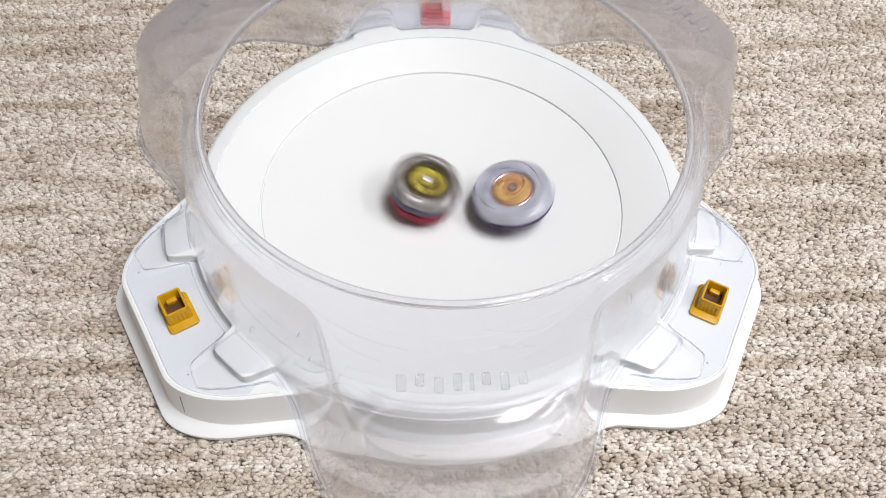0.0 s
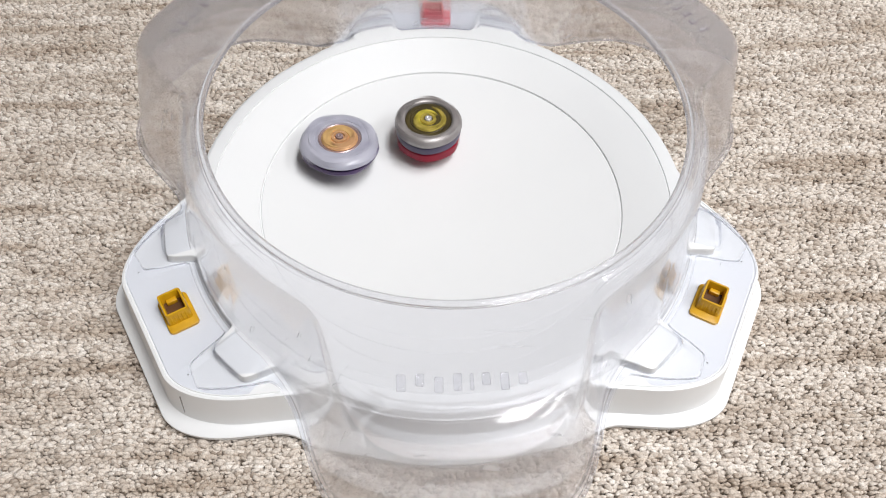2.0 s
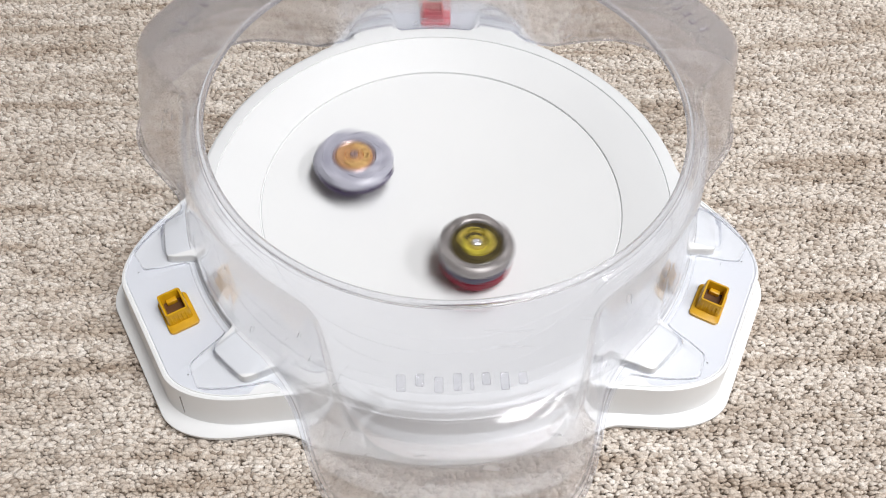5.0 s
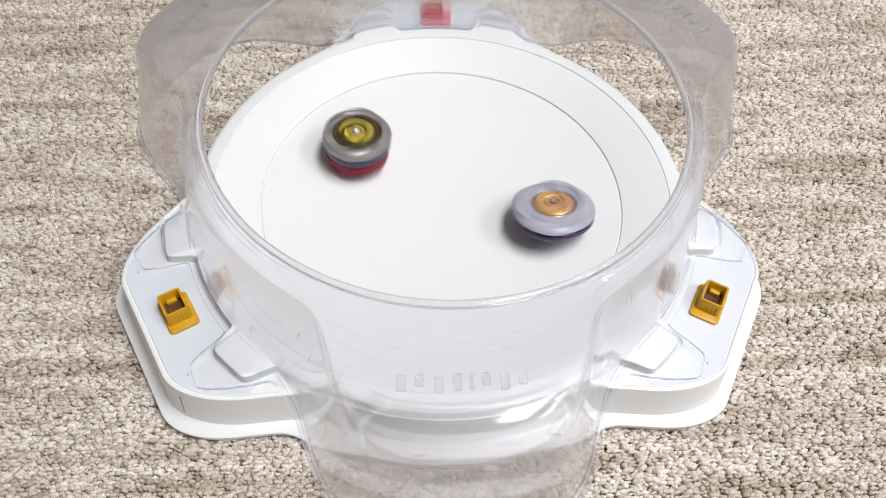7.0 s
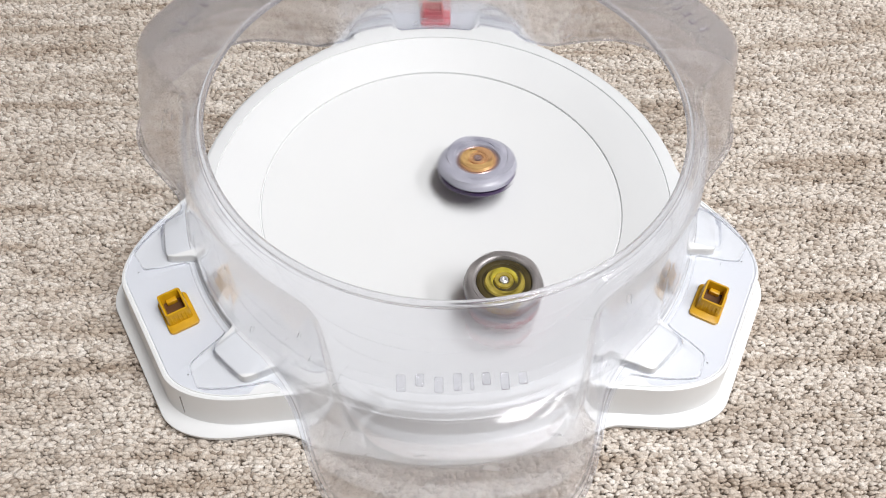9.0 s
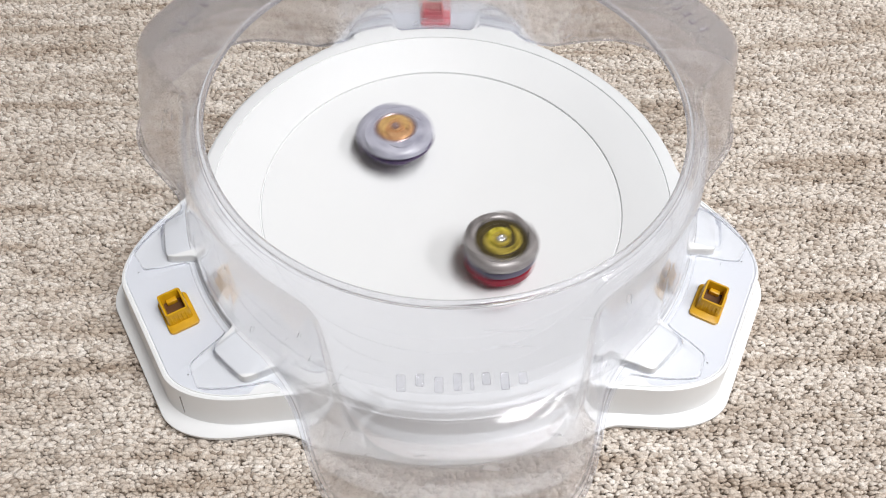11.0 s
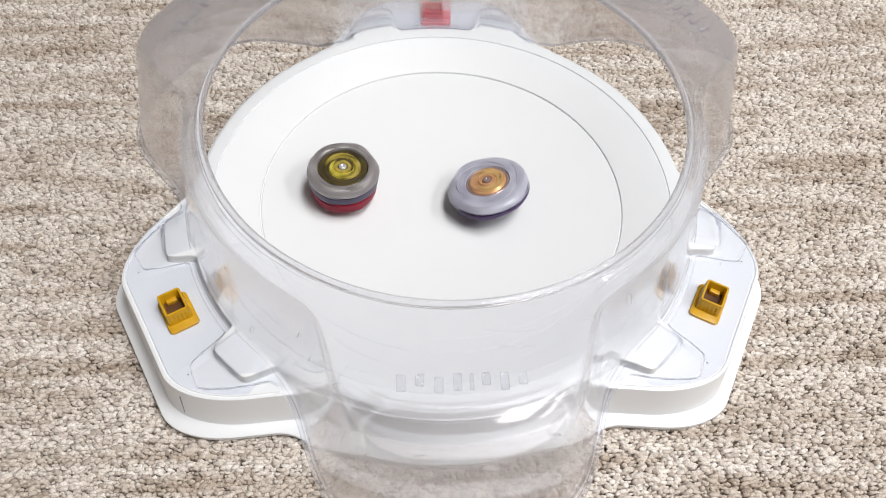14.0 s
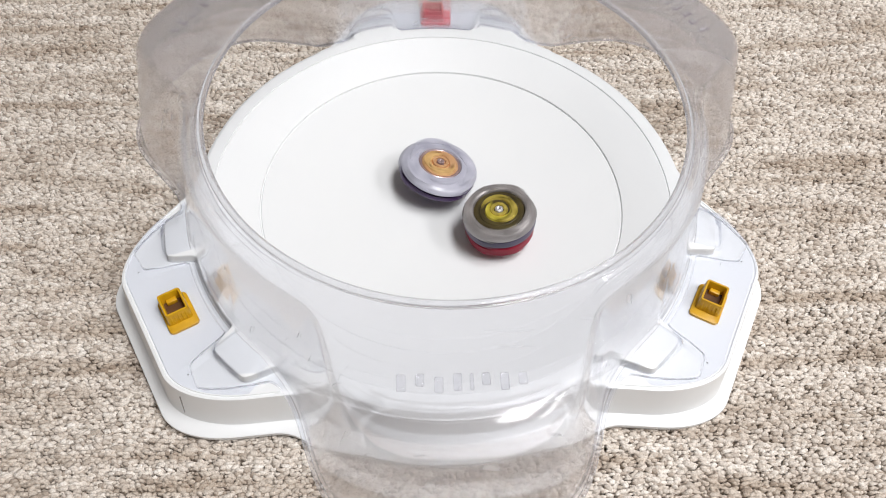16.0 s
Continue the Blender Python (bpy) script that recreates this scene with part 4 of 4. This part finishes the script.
        (12.0, pose(-0.0312, 0.0033, 0.0140, -10.9, 3.0)), (12.1, pose(-0.0349, -0.0125, 0.0144, -9.9, 0.8)), (12.2, pose(-0.0267, -0.0179, 0.0140, -8.9, -1.4)), (12.3, pose(-0.0149, -0.0197, 0.0136, -7.9, -3.6)),
        (12.4, pose(-0.0050, -0.0205, 0.0134, -6.9, -5.8)), (12.5, pose(0.0051, -0.0177, 0.0133, -5.9, -7.9)), (12.6, pose(0.0140, -0.0225, 0.0137, -5.1, -7.9)), (12.7, pose(0.0201, -0.0261, 0.0141, -4.3, -7.9)),
        (12.8, pose(0.0236, -0.0272, 0.0143, -3.6, -7.9)), (12.9, pose(0.0236, -0.0268, 0.0143, -2.8, -7.9)), (13.0, pose(0.0263, -0.0267, 0.0144, -2.0, -7.9)), (13.1, pose(0.0235, -0.0302, 0.0145, -2.2, -8.3)),
        (13.2, pose(0.0191, -0.0324, 0.0144, -2.4, -8.7)), (13.3, pose(0.0167, -0.0299, 0.0142, -2.6, -9.1)), (13.4, pose(0.0089, -0.0273, 0.0138, -2.8, -9.5)), (13.5, pose(0.0155, -0.0252, 0.0139, -3.0, -9.9)),
        (13.6, pose(0.0178, -0.0220, 0.0138, -3.9, -10.7)), (13.7, pose(0.0155, -0.0198, 0.0136, -4.9, -11.4)), (13.8, pose(0.0170, -0.0141, 0.0135, -5.8, -12.2)), (13.9, pose(0.0279, -0.0076, 0.0138, -6.8, -13.0)),
        (14.0, pose(0.0323, -0.0020, 0.0140, -7.7, -13.7)), (14.1, pose(0.0356, 0.0072, 0.0143, -5.4, -13.4)), (14.2, pose(0.0347, 0.0106, 0.0143, -3.1, -13.0)), (14.3, pose(0.0292, 0.0168, 0.0141, -0.8, -12.6)),
        (14.4, pose(0.0232, 0.0168, 0.0138, 1.6, -12.2)), (14.5, pose(0.0206, 0.0253, 0.0141, 3.9, -11.8)), (14.6, pose(0.0199, 0.0321, 0.0144, 2.8, -6.8)), (14.7, pose(0.0162, 0.0366, 0.0146, 1.6, -1.6)),
        (14.8, pose(0.0120, 0.0313, 0.0141, 0.4, 3.6)), (14.9, pose(0.0049, 0.0262, 0.0137, -0.8, 8.7)), (15.0, pose(0.0016, 0.0161, 0.0133, -1.9, 13.7)), (15.1, pose(0.0052, 0.0101, 0.0131, -0.8, 11.1)),
        (15.2, pose(0.0101, 0.0096, 0.0132, 0.4, 8.3)), (15.3, pose(0.0101, 0.0165, 0.0134, 1.6, 5.6)), (15.4, pose(0.0120, 0.0178, 0.0135, 2.8, 2.8)), (15.5, pose(0.0133, 0.0238, 0.0137, 4.0, 0.0)),
        (15.6, pose(0.0103, 0.0250, 0.0137, 2.0, 2.4)), (15.7, pose(0.0071, 0.0225, 0.0136, 0.0, 4.8)), (15.8, pose(-0.0040, 0.0191, 0.0134, -2.0, 7.2)), (15.9, pose(-0.0021, 0.0157, 0.0132, -3.9, 9.5)),
        (16.0, pose(-0.0052, 0.0142, 0.0132, -5.9, 11.8)),
    ])


motions()
